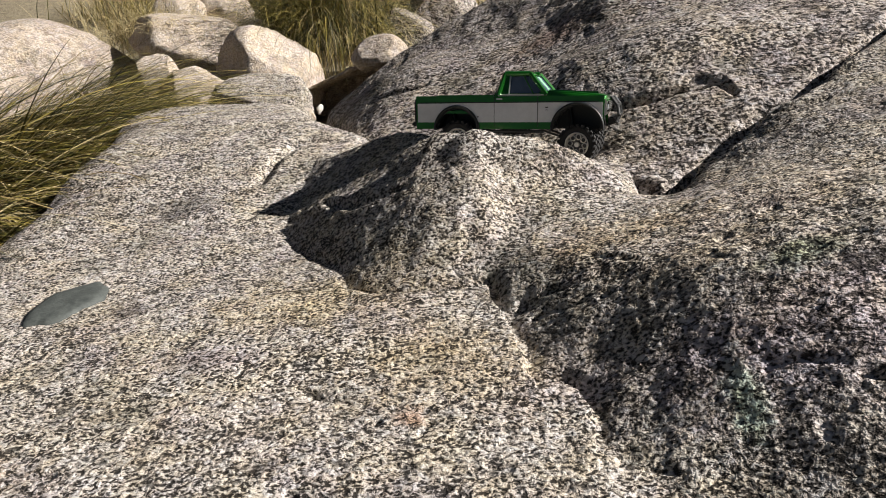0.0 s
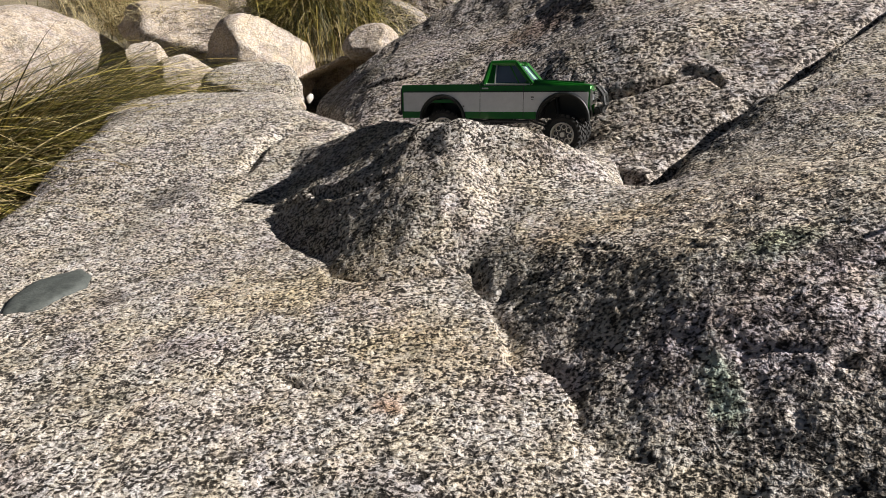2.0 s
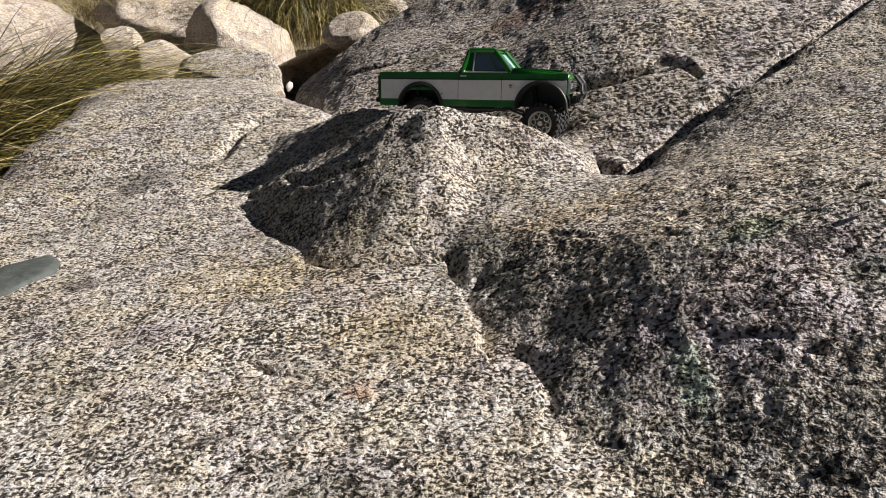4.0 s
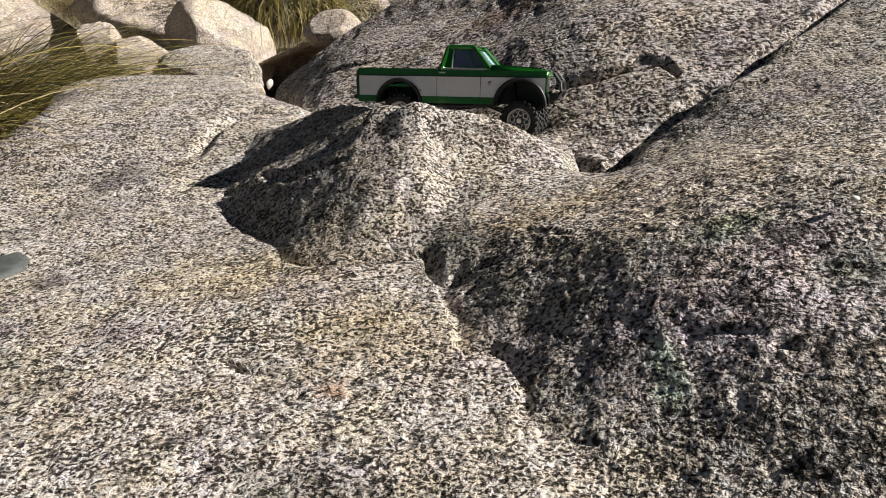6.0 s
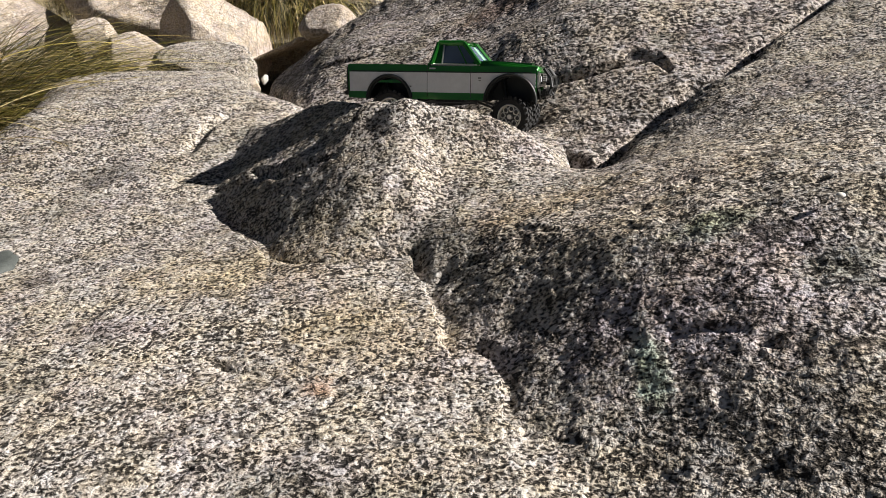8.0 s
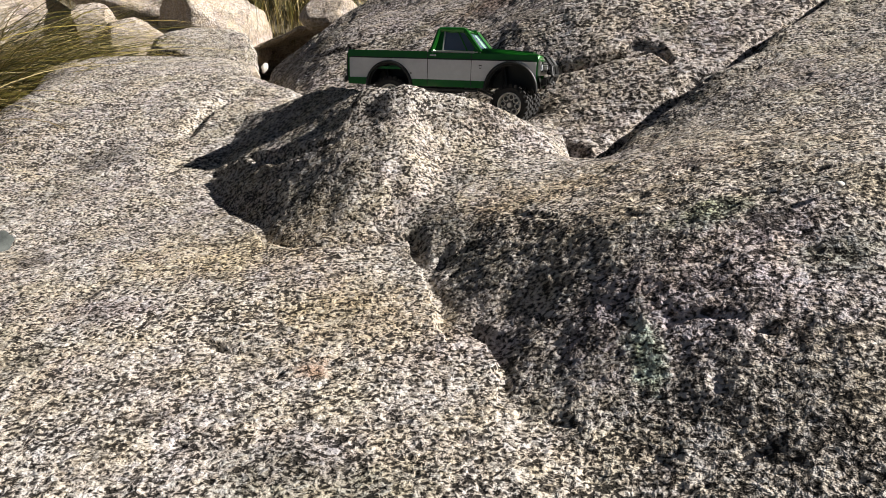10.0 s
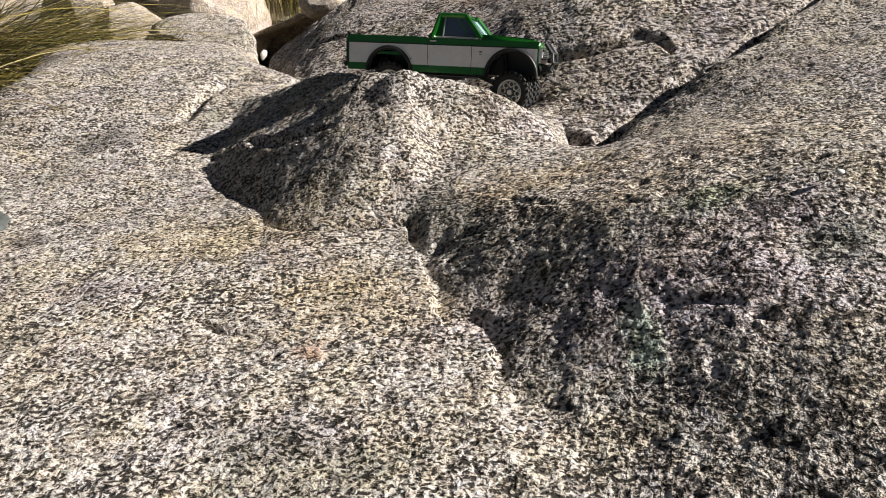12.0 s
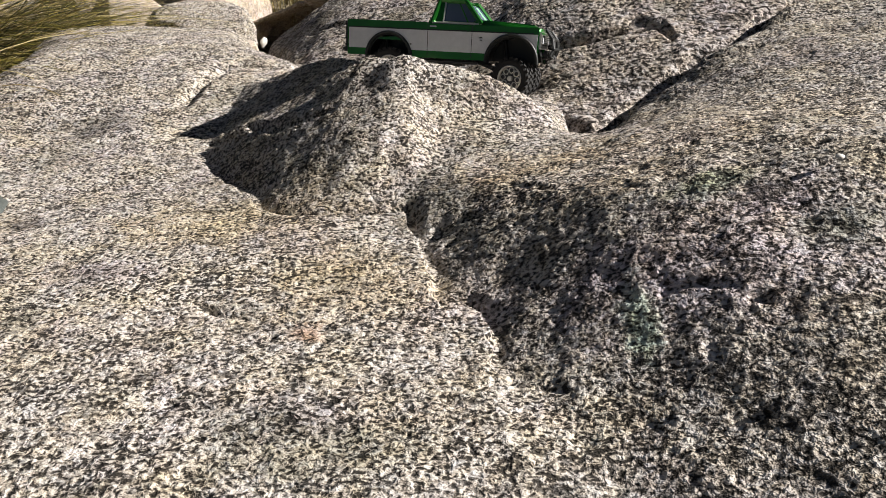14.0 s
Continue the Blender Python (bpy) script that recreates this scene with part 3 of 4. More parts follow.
def tyre():
    """A rounded carcass with three rows of tread lugs."""
    bm = bmesh.new()
    ring, n = [(0.030, -0.017), (0.040, -0.019), (0.0445, -0.0165), (0.0455, 0), (0.0445, 0.0165), (0.040, 0.019), (0.030, 0.017)], 36
    loops = [[bm.verts.new((r * math.cos(2 * math.pi * i / n), y, r * math.sin(2 * math.pi * i / n))) for r, y in ring] for i in range(n)]
    for i in range(n):
        a, b = loops[i], loops[(i + 1) % n]
        for k in range(len(ring) - 1):
            bm.faces.new((a[k], a[k + 1], b[k + 1], b[k]))
        bm.faces.new((a[-1], a[0], b[0], b[-1]))
    for i in range(22):
        for y, tilt in ((-0.0145, 24), (0, -30), (0.0145, 24)):
            t = 360 / 22 * (i + (0.5 if y == 0 else 0))
            m = pose(0, 0, 0, 0, t, 0) @ pose(0.0455, y, 0, tilt, 0, 0) @ Matrix.Diagonal((0.006, 0.010, 0.0078, 1))
            bmesh.ops.create_cube(bm, size=1, matrix=m)
    bmesh.ops.recalc_face_normals(bm, faces=bm.faces)
    return bm


def wheel(parent, at, outer):
    """Tyre with its silver rim: lip, perforated disc and hub cap. outer: -1 or 1, the side that faces out."""
    t = mesh_object("wheel", tyre(), RUBBER, parent, "black knobbly rubber tyre on a silver rim")
    t.location = at
    y = outer * 0.0165
    bm = bmesh.new()
    n = 32
    loops = []
    for i in range(n):
        c, s = math.cos(2 * math.pi * i / n), math.sin(2 * math.pi * i / n)
        loops.append([bm.verts.new((r * c, d, r * s)) for r, d in ((0.0305, 0), (0.0305, y), (0.0285, y * 1.12), (0.0262, y), (0.0255, y * 0.55))])
    for i in range(n):
        a, b = loops[i], loops[(i + 1) % n]
        for k in range(4):
            bm.faces.new((a[k], a[k + 1], b[k + 1], b[k]))
    smooth(mesh_object("rim", bm, CHROME, t, "silver rim lip"))
    # disc with eight round openings, as spokes between an outer and an inner ring
    bm = bmesh.new()
    d0, d1 = y * 0.55, y * 0.72
    for k in range(8):
        a0 = 2 * math.pi * k / 8
        hole = [(0.0185 * math.cos(a0) + 0.0052 * math.cos(w), 0.0185 * math.sin(a0) + 0.0052 * math.sin(w)) for w in [2 * math.pi * j / 12 + a0 + math.pi for j in range(12)]]
        edge = []
        for j in range(12):
            w = j / 12 * 2 * math.pi
            # sector outline matching the hole point by point
            side = math.pi / 8 * math.sin(w)
            r = 0.0185 - 0.0078 * math.cos(w)
            edge.append((r * math.cos(a0 - side), r * math.sin(a0 - side)))
        vo = [bm.verts.new((px, d1 * 0.96, pz)) for px, pz in edge]
        vi = [bm.verts.new((px, d1, pz)) for px, pz in hole]
        vb = [bm.verts.new((px, d0, pz)) for px, pz in hole]
        for j in range(12):
            q = (j + 1) % 12
            bm.faces.new((vo[j], vo[q], vi[q], vi[j]))
            bm.faces.new((vi[j], vi[q], vb[q], vb[j]))
    bmesh.ops.recalc_face_normals(bm, faces=bm.faces)
    mesh_object("wheel_disc", bm, CHROME, t, "perforated silver wheel disc")
    mesh_object("hub_cap", rod((0, 0, 0), (0, y * 0.95, 0), 0.0060, 14), CHROME, t)
    mesh_object("brake_drum", rod((0, -y * 0.6, 0), (0, y * 0.35, 0), 0.025, 20), STEEL, t)
    return t


def flare(parent, cx, side, r):
    bm = bmesh.new()
    n = 18
    rows = []
    for i in range(n + 1):
        a = radians(182 - 184 * i / n)
        c, s = math.cos(a), math.sin(a)
        rows.append([bm.verts.new((cx + q * c, side * (HALF + d), 0.056 + q * s)) for q, d in
                     ((r - 0.007, -0.012), (r - 0.006, 0.0065), (r - 0.003, 0.0075), (r - 0.0005, 0.005), (r + 0.0005, 0.0))])
    for a, b in zip(rows, rows[1:]):
        for k in range(4):
            bm.faces.new((a[k], a[k + 1], b[k + 1], b[k]))
    bmesh.ops.recalc_face_normals(bm, faces=bm.faces)
    return smooth(mesh_object("wheel_arch_flare", bm, BLACK, parent, "black flared wheel arch"))


def pickup(m):
    base = new("model_pickup_truck")
    tagged(base, "dusty green and white model pickup truck resting on the granite ridge", "toy truck")
    for side in (-1, 1):
        y0, y1 = side * (HALF - 0.006), side * HALF
        panel = mesh_object("body_side", extruded(side_outline(0.057, 0.136, 0.0, 0.236, -0.235), y0, y1), PAINT, base, "green metallic body side")
        mesh_object("white_band", extruded(side_outline(0.0735, 0.1205, 0.003, 0.233, -0.231), y1, y1 + side * 0.0014), WHITE, panel, "broad white side band")
        mesh_object("trim_strip", block((0.452, 0.002, 0.0022), (-0.002, y1 + side * 0.001, 0.1222), 0.0006), BLACK, panel, "thin black trim strip")
        # raised dark strips painted as the shaded line of each door seam
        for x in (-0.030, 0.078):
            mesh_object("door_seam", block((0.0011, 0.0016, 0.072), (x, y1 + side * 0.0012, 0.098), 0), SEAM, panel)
        mesh_object("door_handle", block((0.016, 0.004, 0.0036), (-0.017, y1 + side * 0.002, 0.130), 0.001), CHROME, panel, "small bright door handle")
        mesh_object("fender_badge", block((0.007, 0.001, 0.0028), (0.100, y1 + side * 0.0019, 0.109), 0), STEEL, panel, "small dark badge bars")
        mesh_object("fender_badge", block((0.005, 0.001, 0.0016), (0.100, y1 + side * 0.0019, 0.103), 0), STEEL, panel, "small dark badge bars")
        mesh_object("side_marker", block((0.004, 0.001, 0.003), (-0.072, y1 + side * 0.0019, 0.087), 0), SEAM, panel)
        for cx, r in ARCHES:
            flare(base, cx, side, r + 0.004)
            liner = extruded(arch(cx, 0.056, r - 0.002, 180, 0, 14) + arch(cx, 0.056, r - 0.006, 0, 180, 14), side * 0.030, side * (HALF - 0.004))
            mesh_object("wheel_arch_liner", liner, BLACK, base)
            mesh_object("wheel_arch_wall", extruded(arch(cx, 0.056, r - 0.003, 180, 0, 14), side * 0.030, side * 0.033), BLACK, base)
        for cx in AXLES:
            w = wheel(base, (cx, side * 0.083, HUB + DROP[cx]), side)
            w.rotation_euler = (0, radians(17 * (cx > 0) + 9 * side), radians(-12 if cx > 0 else 0))
        mesh_object("sliding_bar", rod((-0.075, side * 0.076, 0.050), (0.092, side * 0.076, 0.050), 0.0036), STEEL, base, "dark metal rock slider")
        # headlight and tail light
        mesh_object("headlight", block((0.006, 0.026, 0.020), (0.241, side * 0.066, 0.108), 0.003), LENS, base, "clear headlight")
        mesh_object("tail_light", block((0.004, 0.014, 0.030), (-0.240, side * 0.080, 0.105), 0.001), RED, base, "red tail light")
    # bonnet, bulkheads and bed
    bm = extruded([(0.080, 0.122), (0.240, 0.114), (0.242, 0.130), (0.232, 0.138), (0.16, 0.145), (0.080, 0.149)], -HALF + 0.001, HALF - 0.001, 0.004, 3)
    bonnet = smooth(mesh_object("bonnet", bm, PAINT, base, "glossy green bonnet"))
    mesh_object("bonnet_ridge", block((0.125, 0.060, 0.004), (0.156, 0, 0.1455), 0.0018, (0, 3.0, 0)), PAINT, bonnet)
    mesh_object("cowl", block((0.115, 2 * HALF - 0.014, 0.030), (0.026, 0, 0.130), 0.002), PAINT, base)
    mesh_object("bed_floor", block((0.205, 2 * HALF - 0.012, 0.006), (-0.132, 0, 0.098), 0), PAINT, base, "green ribbed load bed")
    for y in (-0.06, -0.03, 0.0, 0.03, 0.06):
        mesh_object("bed_rib", block((0.196, 0.006, 0.004), (-0.132, y, 0.102), 0.001), PAINT, base)
    mesh_object("bed_front", block((0.005, 2 * HALF - 0.012, 0.050), (-0.031, 0, 0.112), 0.001), PAINT, base)
    mesh_object("tailgate", block((0.007, 2 * HALF - 0.004, 0.074), (-0.2335, 0, 0.100), 0.002), PAINT, base, "green tailgate")
    for side in (-1, 1):
        mesh_object("bed_rail", block((0.204, 0.011, 0.005), (-0.133, side * (HALF - 0.004), 0.1365), 0.0018), PAINT, base)
        mesh_object("wheel_well", block((0.095, 0.026, 0.018), (AXLES[0], side * 0.074, 0.122), 0.006), PAINT, base)
    # cab: pillars, roof, windows
    low, high = (-0.021, 0.099, 0.0895, 0.139), (-0.006, 0.056, 0.0735, 0.190)
    corner = lambda r, i: ((r[0], -r[2], r[3]), (r[1], -r[2], r[3]), (r[1], r[2], r[3]), (r[0], r[2], r[3]))[i]
    for i in range(4):
        mesh_object("cab_pillar", rod(corner(low, i), corner(high, i), 0.0062, 8), PAINT, base)
    roof = mesh_object("roof", frustum((-0.014, 0.064, 0.0795, 0.1835), (-0.005, 0.051, 0.068, 0.1935), 0.004), PAINT, base, "green cab roof")
    smooth(roof)
    for side in (-1, 1):
        a = [Vector(corner(low, k)) for k in ((0, 1) if side < 0 else (3, 2))]
        b = [Vector(corner(high, k)) for k in ((0, 1) if side < 0 else (3, 2))]
        inset = Vector((0, -side * 0.0035, 0))
        bm = bmesh.new()
        quad = [p + inset for p in (a[0], a[1], b[1], b[0])]
        thick = Vector((0, -side * 0.0012, 0))
        v0 = [bm.verts.new(p) for p in quad]
        v1 = [bm.verts.new(p + thick) for p in quad]
        bm.faces.new(v0)
        bm.faces.new(v1[::-1])
        for k in range(4):
            bm.faces.new((v0[k], v0[(k + 1) % 4], v1[(k + 1) % 4], v1[k]))
        bmesh.ops.recalc_face_normals(bm, faces=bm.faces)
        pane = mesh_object("side_window", bm, GLASS, base, "smoky side window with sky reflection put into its blue")
        # broad panel behind the door window
        bm = bmesh.new()
        quad = [a[0], a[0].lerp(a[1], 0.21), b[0].lerp(b[1], 0.20), b[0]]
        v0 = [bm.verts.new(p) for p in quad]
        v1 = [bm.verts.new(p + thick * 5) for p in quad]
        bm.faces.new(v0)
        bm.faces.new(v1[::-1])
        for k in range(4):
            bm.faces.new((v0[k], v0[(k + 1) % 4], v1[(k + 1) % 4], v1[k]))
        bmesh.ops.recalc_face_normals(bm, faces=bm.faces)
        mesh_object("cab_corner", bm, PAINT, base, "green cab corner panel")
        mesh_object("window_frame", rod(a[0].lerp(a[1], 0.22), b[0].lerp(b[1], 0.22), 0.0022, 6), CHROME, pane, "bright window edge")
        lo, hi = a[0].lerp(a[1], 0.74), b[0].lerp(b[1], 0.70)
        mesh_object("quarter_bar", rod(lo, hi, 0.0018, 6), PAINT, pane)
        mesh_object("window_rail", rod(a[0], a[1], 0.003, 6), CHROME, pane, "bright window sill line")
        mesh_object("door_top", rod(b[0], b[1], 0.006, 8), PAINT, base)
    for name, i, j in (("windscreen", 1, 2), ("rear_window", 0, 3)):
        bm = bmesh.new()
        shift = Vector((-0.002 if i == 1 else 0.002, 0, 0))
        v0 = [bm.verts.new(Vector(corner(r, k)) + shift) for r, k in ((low, i), (low, j), (high, j), (high, i))]
        bm.faces.new(v0)
        out = bmesh.ops.extrude_face_region(bm, geom=bm.faces[:])
        bmesh.ops.translate(bm, vec=shift * 0.6, verts=[v for v in out["geom"] if isinstance(v, bmesh.types.BMVert)])
        bmesh.ops.recalc_face_normals(bm, faces=bm.faces)
        mesh_object(name, bm, GLASS, base, "glossy glass with sky reflection put into its blue")
    mesh_object("cabin_floor", block((0.105, 0.165, 0.010), (0.024, 0, 0.144), 0), BLACK, base)
    for y in (-0.038, 0.038):
        mesh_object("seat", block((0.030, 0.050, 0.040), (-0.006, y, 0.162), 0.006, (0, -10, 0)), BLACK, base, "black cab seat")
    mesh_object("dashboard", block((0.020, 0.15, 0.016), (0.066, 0, 0.150), 0.004), BLACK, base)
    # front: grille, bumper; rear bumper
    grille = mesh_object("grille", block((0.005, 0.108, 0.024), (0.2425, 0, 0.109), 0.0015), BLACK, base, "black slatted grille")
    for k in range(5):
        mesh_object("grille_slat", block((0.003, 0.104, 0.0016), (0.2455, 0, 0.1005 + 0.0043 * k), 0), CHROME, grille)
    mesh_object("front_panel", block((0.006, 2 * HALF - 0.004, 0.040), (0.238, 0, 0.109), 0.002), CHROME, base, "silver grille surround")
    bm = block((0.016, 0.186, 0.016), (0.254, 0, 0.078), 0.004)
    bumper = mesh_object("front_bumper", bm, BLACK, base, "black tube front bumper")
    guard = [(0.246, 0.068), (0.264, 0.074), (0.270, 0.090), (0.266, 0.112), (0.250, 0.132)]
    for y in (-0.082, -0.040, 0.040, 0.082):
        for (xa, za), (xb, zb) in zip(guard, guard[1:]):
            mesh_object("guard_tube", rod((xa, y, za), (xb, y * (0.92 if abs(y) > 0.05 else 1), zb), 0.0036, 8), BLACK, bumper)
    for (px, pz), reach in ((guard[2], 0.082), (guard[3], 0.076)):
        mesh_object("guard_crossbar", rod((px, -reach, pz), (px, reach, pz), 0.0036, 8), BLACK, bumper)
    for y in (-0.034, 0.034):
        mesh_object("tow_shackle", rod((0.261, y, 0.076), (0.267, y, 0.068), 0.003), STEEL, bumper)
    mesh_object("tail_trim", block((0.004, 2 * HALF, 0.066), (-0.2375, 0, 0.098), 0.001), BLACK, base, "black tail panel")
    mesh_object("rear_bumper", block((0.014, 0.17, 0.012), (-0.244, 0, 0.069), 0.003), BLACK, base, "black rear bumper")
    # running gear
    mesh_object("chassis", block((0.40, 0.060, 0.016), (0.0, 0, 0.066), 0.003), BLACK, base, "dark chassis frame")
    mesh_object("gearbox", block((0.075, 0.050, 0.030), (0.01, 0, 0.055), 0.006), BLACK, base)
    for cx in AXLES:
        axle = smooth(mesh_object("axle", rod((cx, -0.072, HUB + DROP[cx]), (cx, 0.072, HUB + DROP[cx]), 0.0075), BLACK, base, "dark axle tube"))
        bm = bmesh.new()
        bmesh.ops.create_uvsphere(bm, u_segments=14, v_segments=10, radius=0.017, matrix=pose(cx, 0.012, HUB + DROP[cx]))
        smooth(mesh_object("axle_casing", bm, STEEL, axle))
        for side in (-1, 1):
            mesh_object("shock_absorber", rod((cx - 0.012, side * 0.052, HUB + DROP[cx] + 0.004), (cx - 0.030, side * 0.044, 0.118), 0.0052), BLACK, base, "dark shock absorber")
            mesh_object("suspension_link", rod((cx, side * 0.040, HUB + DROP[cx] - 0.003), (cx * 0.35, side * 0.026, 0.058), 0.003), STEEL, base, "steel suspension link")
    base.matrix_world = m
    return base


stance = pose(0.0240, 1.6900, 0.5705, -10.0, -1.6, -13.5)
truck = pickup(stance)


# ---- ground ----
gx, gy = np.meshgrid(np.sign(np.linspace(-1, 1, 160)) * 160 * np.abs(np.linspace(-1, 1, 160)) ** 3.2,
                     -40 + 240 * np.linspace(0, 1, 170) ** 2.2, indexing="xy")
gz = 0.10 + 0.105 * np.clip(gy - 4.6, 0, 30) + 0.03 * np.clip(gy - 40, 0, 300) + 0.35 * ease((-gx - 1.6) / 3) * ease((gy - 2) / 3)
gz = gz + 0.05 * lattice(gx, gy, 0.7, 71) + 0.03 * lattice(gx, gy, 0.21, 72)


def soil_material():
    n = Nodes("dry_soil_and_litter")
    base = n.ramp(n.noise(14.0, 8.0, 0.7), [(0.3, (0.10, 0.078, 0.05)), (0.5, (0.21, 0.17, 0.11)), (0.7, (0.34, 0.29, 0.19))])
    straw = n.ramp(n.noise(120.0, 4.0, 0.7), [(0.5, (0, 0, 0)), (0.62, (0.8, 0.8, 0.8))])
    color = n.mix(straw, base, (0.42, 0.35, 0.21))
    return n.done(color, 0.95, n.bump(n.noise(45.0, 6.0, 0.7), 0.03, 0.8))


tagged(grid_object("ground", gx, gy, gz, soil_material()), "dry earth strewn with straw litter", "ground", kind="structure")


# ---- boulders ----
def boulder(at, radii, seed, label, turn=(0, 0, 0), facets=5, mat=None, name="boulder", detail=5, bite=0.84, group="boulders", planes=()):
    """A rounded block: a ball with some flattened faces, dents and rough skin."""
    rnd = random.Random(seed)
    cuts = [(Vector((rnd.gauss(0, 1), rnd.gauss(0, 1), rnd.gauss(0, 0.8))).normalized(), rnd.uniform(bite - 0.12, bite + 0.10)) for _ in range(facets)]
    cuts += [(Vector(p[:3]).normalized(), p[3]) for p in planes]
    bm = bmesh.new()
    bmesh.ops.create_icosphere(bm, subdivisions=detail, radius=1)
    off = Vector((seed * 3.7, seed * 1.3, seed * 2.1))
    size = Vector(radii)
    for v in bm.verts:
        p = v.co.normalized()
        r = 1 + 0.10 * noise.noise(p * 1.5 + off)
        q = p * r
        for normal, reach in cuts:
            over = q.dot(normal) - reach
            if over > 0:
                q -= normal * over * 0.95
        q += p * (0.030 * noise.noise(p * 3 + off) + 0.020 * noise.noise(p * 9 + off) + 0.012 * noise.noise(p * 24 + off))
        v.co = Vector((q.x * size.x, q.y * size.y, q.z * size.z))
    for f in bm.faces:
        f.smooth = True
    ob = mesh_object(name, bm, mat or GRANITE_PALE)
    ob.matrix_world = pose(*at, *turn)
    return tagged(ob, label, name.replace("_", " "), group)


boulder((-3.22, 4.55, 0.25), (0.80, 0.62, 0.50), 2, "big dull domed granite boulder behind the grass", (0, 6, 20), 3, GRANITE_DULL, bite=0.94, planes=((0.5, -0.8, 0.3, 0.78),))
boulder((-2.10, 4.80, 0.54), (0.46, 0.36, 0.24), 5, "long low tan boulder with dry straw on it", (0, 10, -8), 4, bite=0.88, planes=((0.35, -0.6, 0.7, 0.70), (-0.1, 0, 1, 0.80)))
boulder((-1.42, 4.24, 0.40), (0.36, 0.32, 0.31), 8, "sunlit pale boulder with a flat shaded side", (0, 12, 10), 4, bite=0.86, planes=((-0.86, -0.50, 0.02, 0.70), (0.25, -0.5, 0.8, 0.76), (0.9, -0.3, 0.3, 0.8)))
boulder((-2.00, 3.98, 0.34), (0.17, 0.14, 0.29), 11, "upright angular pinkish stone wedged between boulders", (4, -10, 12), 2, bite=0.9, planes=((0.1, -1, 0.1, 0.5), (1, -0.1, 0.15, 0.62), (-1, -0.2, 0.1, 0.6), (0.1, -0.2, 1, 0.72)))
boulder((-1.80, 3.98, 0.34), (0.25, 0.21, 0.17), 14, "small pale rounded granite boulder", (0, 4, 0), 4, bite=0.84, planes=((0.1, -0.7, 0.7, 0.72), (-0.8, -0.5, 0.2, 0.7)))
boulder((-1.32, 3.70, 0.29), (0.34, 0.28, 0.21), 17, "low granite boulder with dark streaks", (0, -6, 20), 12, GRANITE, bite=0.80, planes=((0, -0.5, 0.85, 0.7), (-0.7, -0.7, 0.1, 0.6)))
boulder((-1.58, 3.66, 0.26), (0.16, 0.15, 0.15), 18, "small broken granite boulder against a larger one", (0, 8, 60), 5, bite=0.78, planes=((-0.5, -0.8, 0.1, 0.5),))
boulder((-0.650, 3.95, 0.545), (0.170, 0.20, 0.105), 20, "flattish pale boulder bridging a dark hollow", (0, -10, 0), 3, GRANITE_DULL, bite=0.92, planes=((0, -0.5, -0.85, 0.72), (0, -0.75, 0.6, 0.78)))

def ledge_rock():
    """A long rock with a thin sunny lip, undercut so that a dark hollow lies beneath it."""
    xs = np.linspace(-1.42, -0.20, 90)
    lip_x, lip_y, lip_z = (-1.42, -1.17, -0.92, -0.86, -0.72, -0.45, -0.2), (4.22, 4.10, 4.09, 4.06, 4.08, 4.00, 4.02), (0.27, 0.335, 0.432, 0.470, 0.468, 0.49, 0.42)
    rough = random.Random(61)
    bm = bmesh.new()
    rows = []
    for x in xs:
        y, z = float(np.interp(x, lip_x, lip_y)), float(np.interp(x, lip_x, lip_z))
        deep = 0.06 + 0.30 * float(ease(np.array((-0.62 - x) / 0.14)))
        profile = [(0.75, 0.02), (0.60, z - 0.16), (0.34, z - 0.085), (0.14, z - 0.035), (0.03, z - 0.004), (0.004, z - 0.006), (0.0, z - 0.018), (0.02, z - 0.030),
                   (0.35 * deep, z - 0.045), (0.75 * deep, z - 0.085), (deep, z * 0.55), (deep, 0.16), (0.9 * deep, 0.02)]
        row = []
        for k, (dy, h) in enumerate(profile):
            at = Vector((x, y + dy, h))
            wobble = 0.012 * noise.noise(at * 9) + 0.006 * noise.noise(at * 28) + rough.uniform(-0.0015, 0.0015)
            row.append(bm.verts.new((x, y + dy + 1.6 * wobble, h + wobble * (0.6 if 3 < k < 8 else 1.5))))
        rows.append(row)
    for a, b in zip(rows, rows[1:]):
        for k in range(len(a)):
            m = (k + 1) % len(a)
            bm.faces.new((a[k], a[m], b[m], b[k]))
    for end in (rows[0], rows[-1]):
        bm.faces.new(end)
    bmesh.ops.recalc_face_normals(bm, faces=bm.faces)
    return tagged(smooth(mesh_object("ledge_rock", bm, GRANITE_DULL)), "brown undercut rock with a thin sunlit lip over a dark hollow", "rock", "boulders")


ledge_rock()
boulder((-0.62, 5.10, 0.50), (0.22, 0.20, 0.24), 26, "grey boulder half hidden by a tussock", (0, 0, 0), 5, GRANITE_SLAB)
boulder((-0.35, 5.40, 0.62), (0.30, 0.24, 0.28), 29, "grey boulder beside the slab", (0, 12, 0), 5, GRANITE_SLAB)
boulder((-1.74, 5.05, 0.50), (0.17, 0.16, 0.19), 32, "small boulder behind a larger one", (0, 0, 30), 5)
boulder((-2.55, 6.6, 0.62), (0.30, 0.26, 0.24), 35, "pale boulder among dry grass", (0, 0, 0), 4)
boulder((-2.80, 6.2, 0.66), (0.24, 0.22, 0.22), 38, "pale boulder among dry grass", (0, 0, 50), 5)
boulder((-1.55, 6.9, 0.62), (0.36, 0.3, 0.26), 41, "pale boulder among dry grass", (0, 10, 50), 4)
WHITE_STONE = plain("white_quartz", (0.80, 0.76, 0.69), 0.8, 60.0)
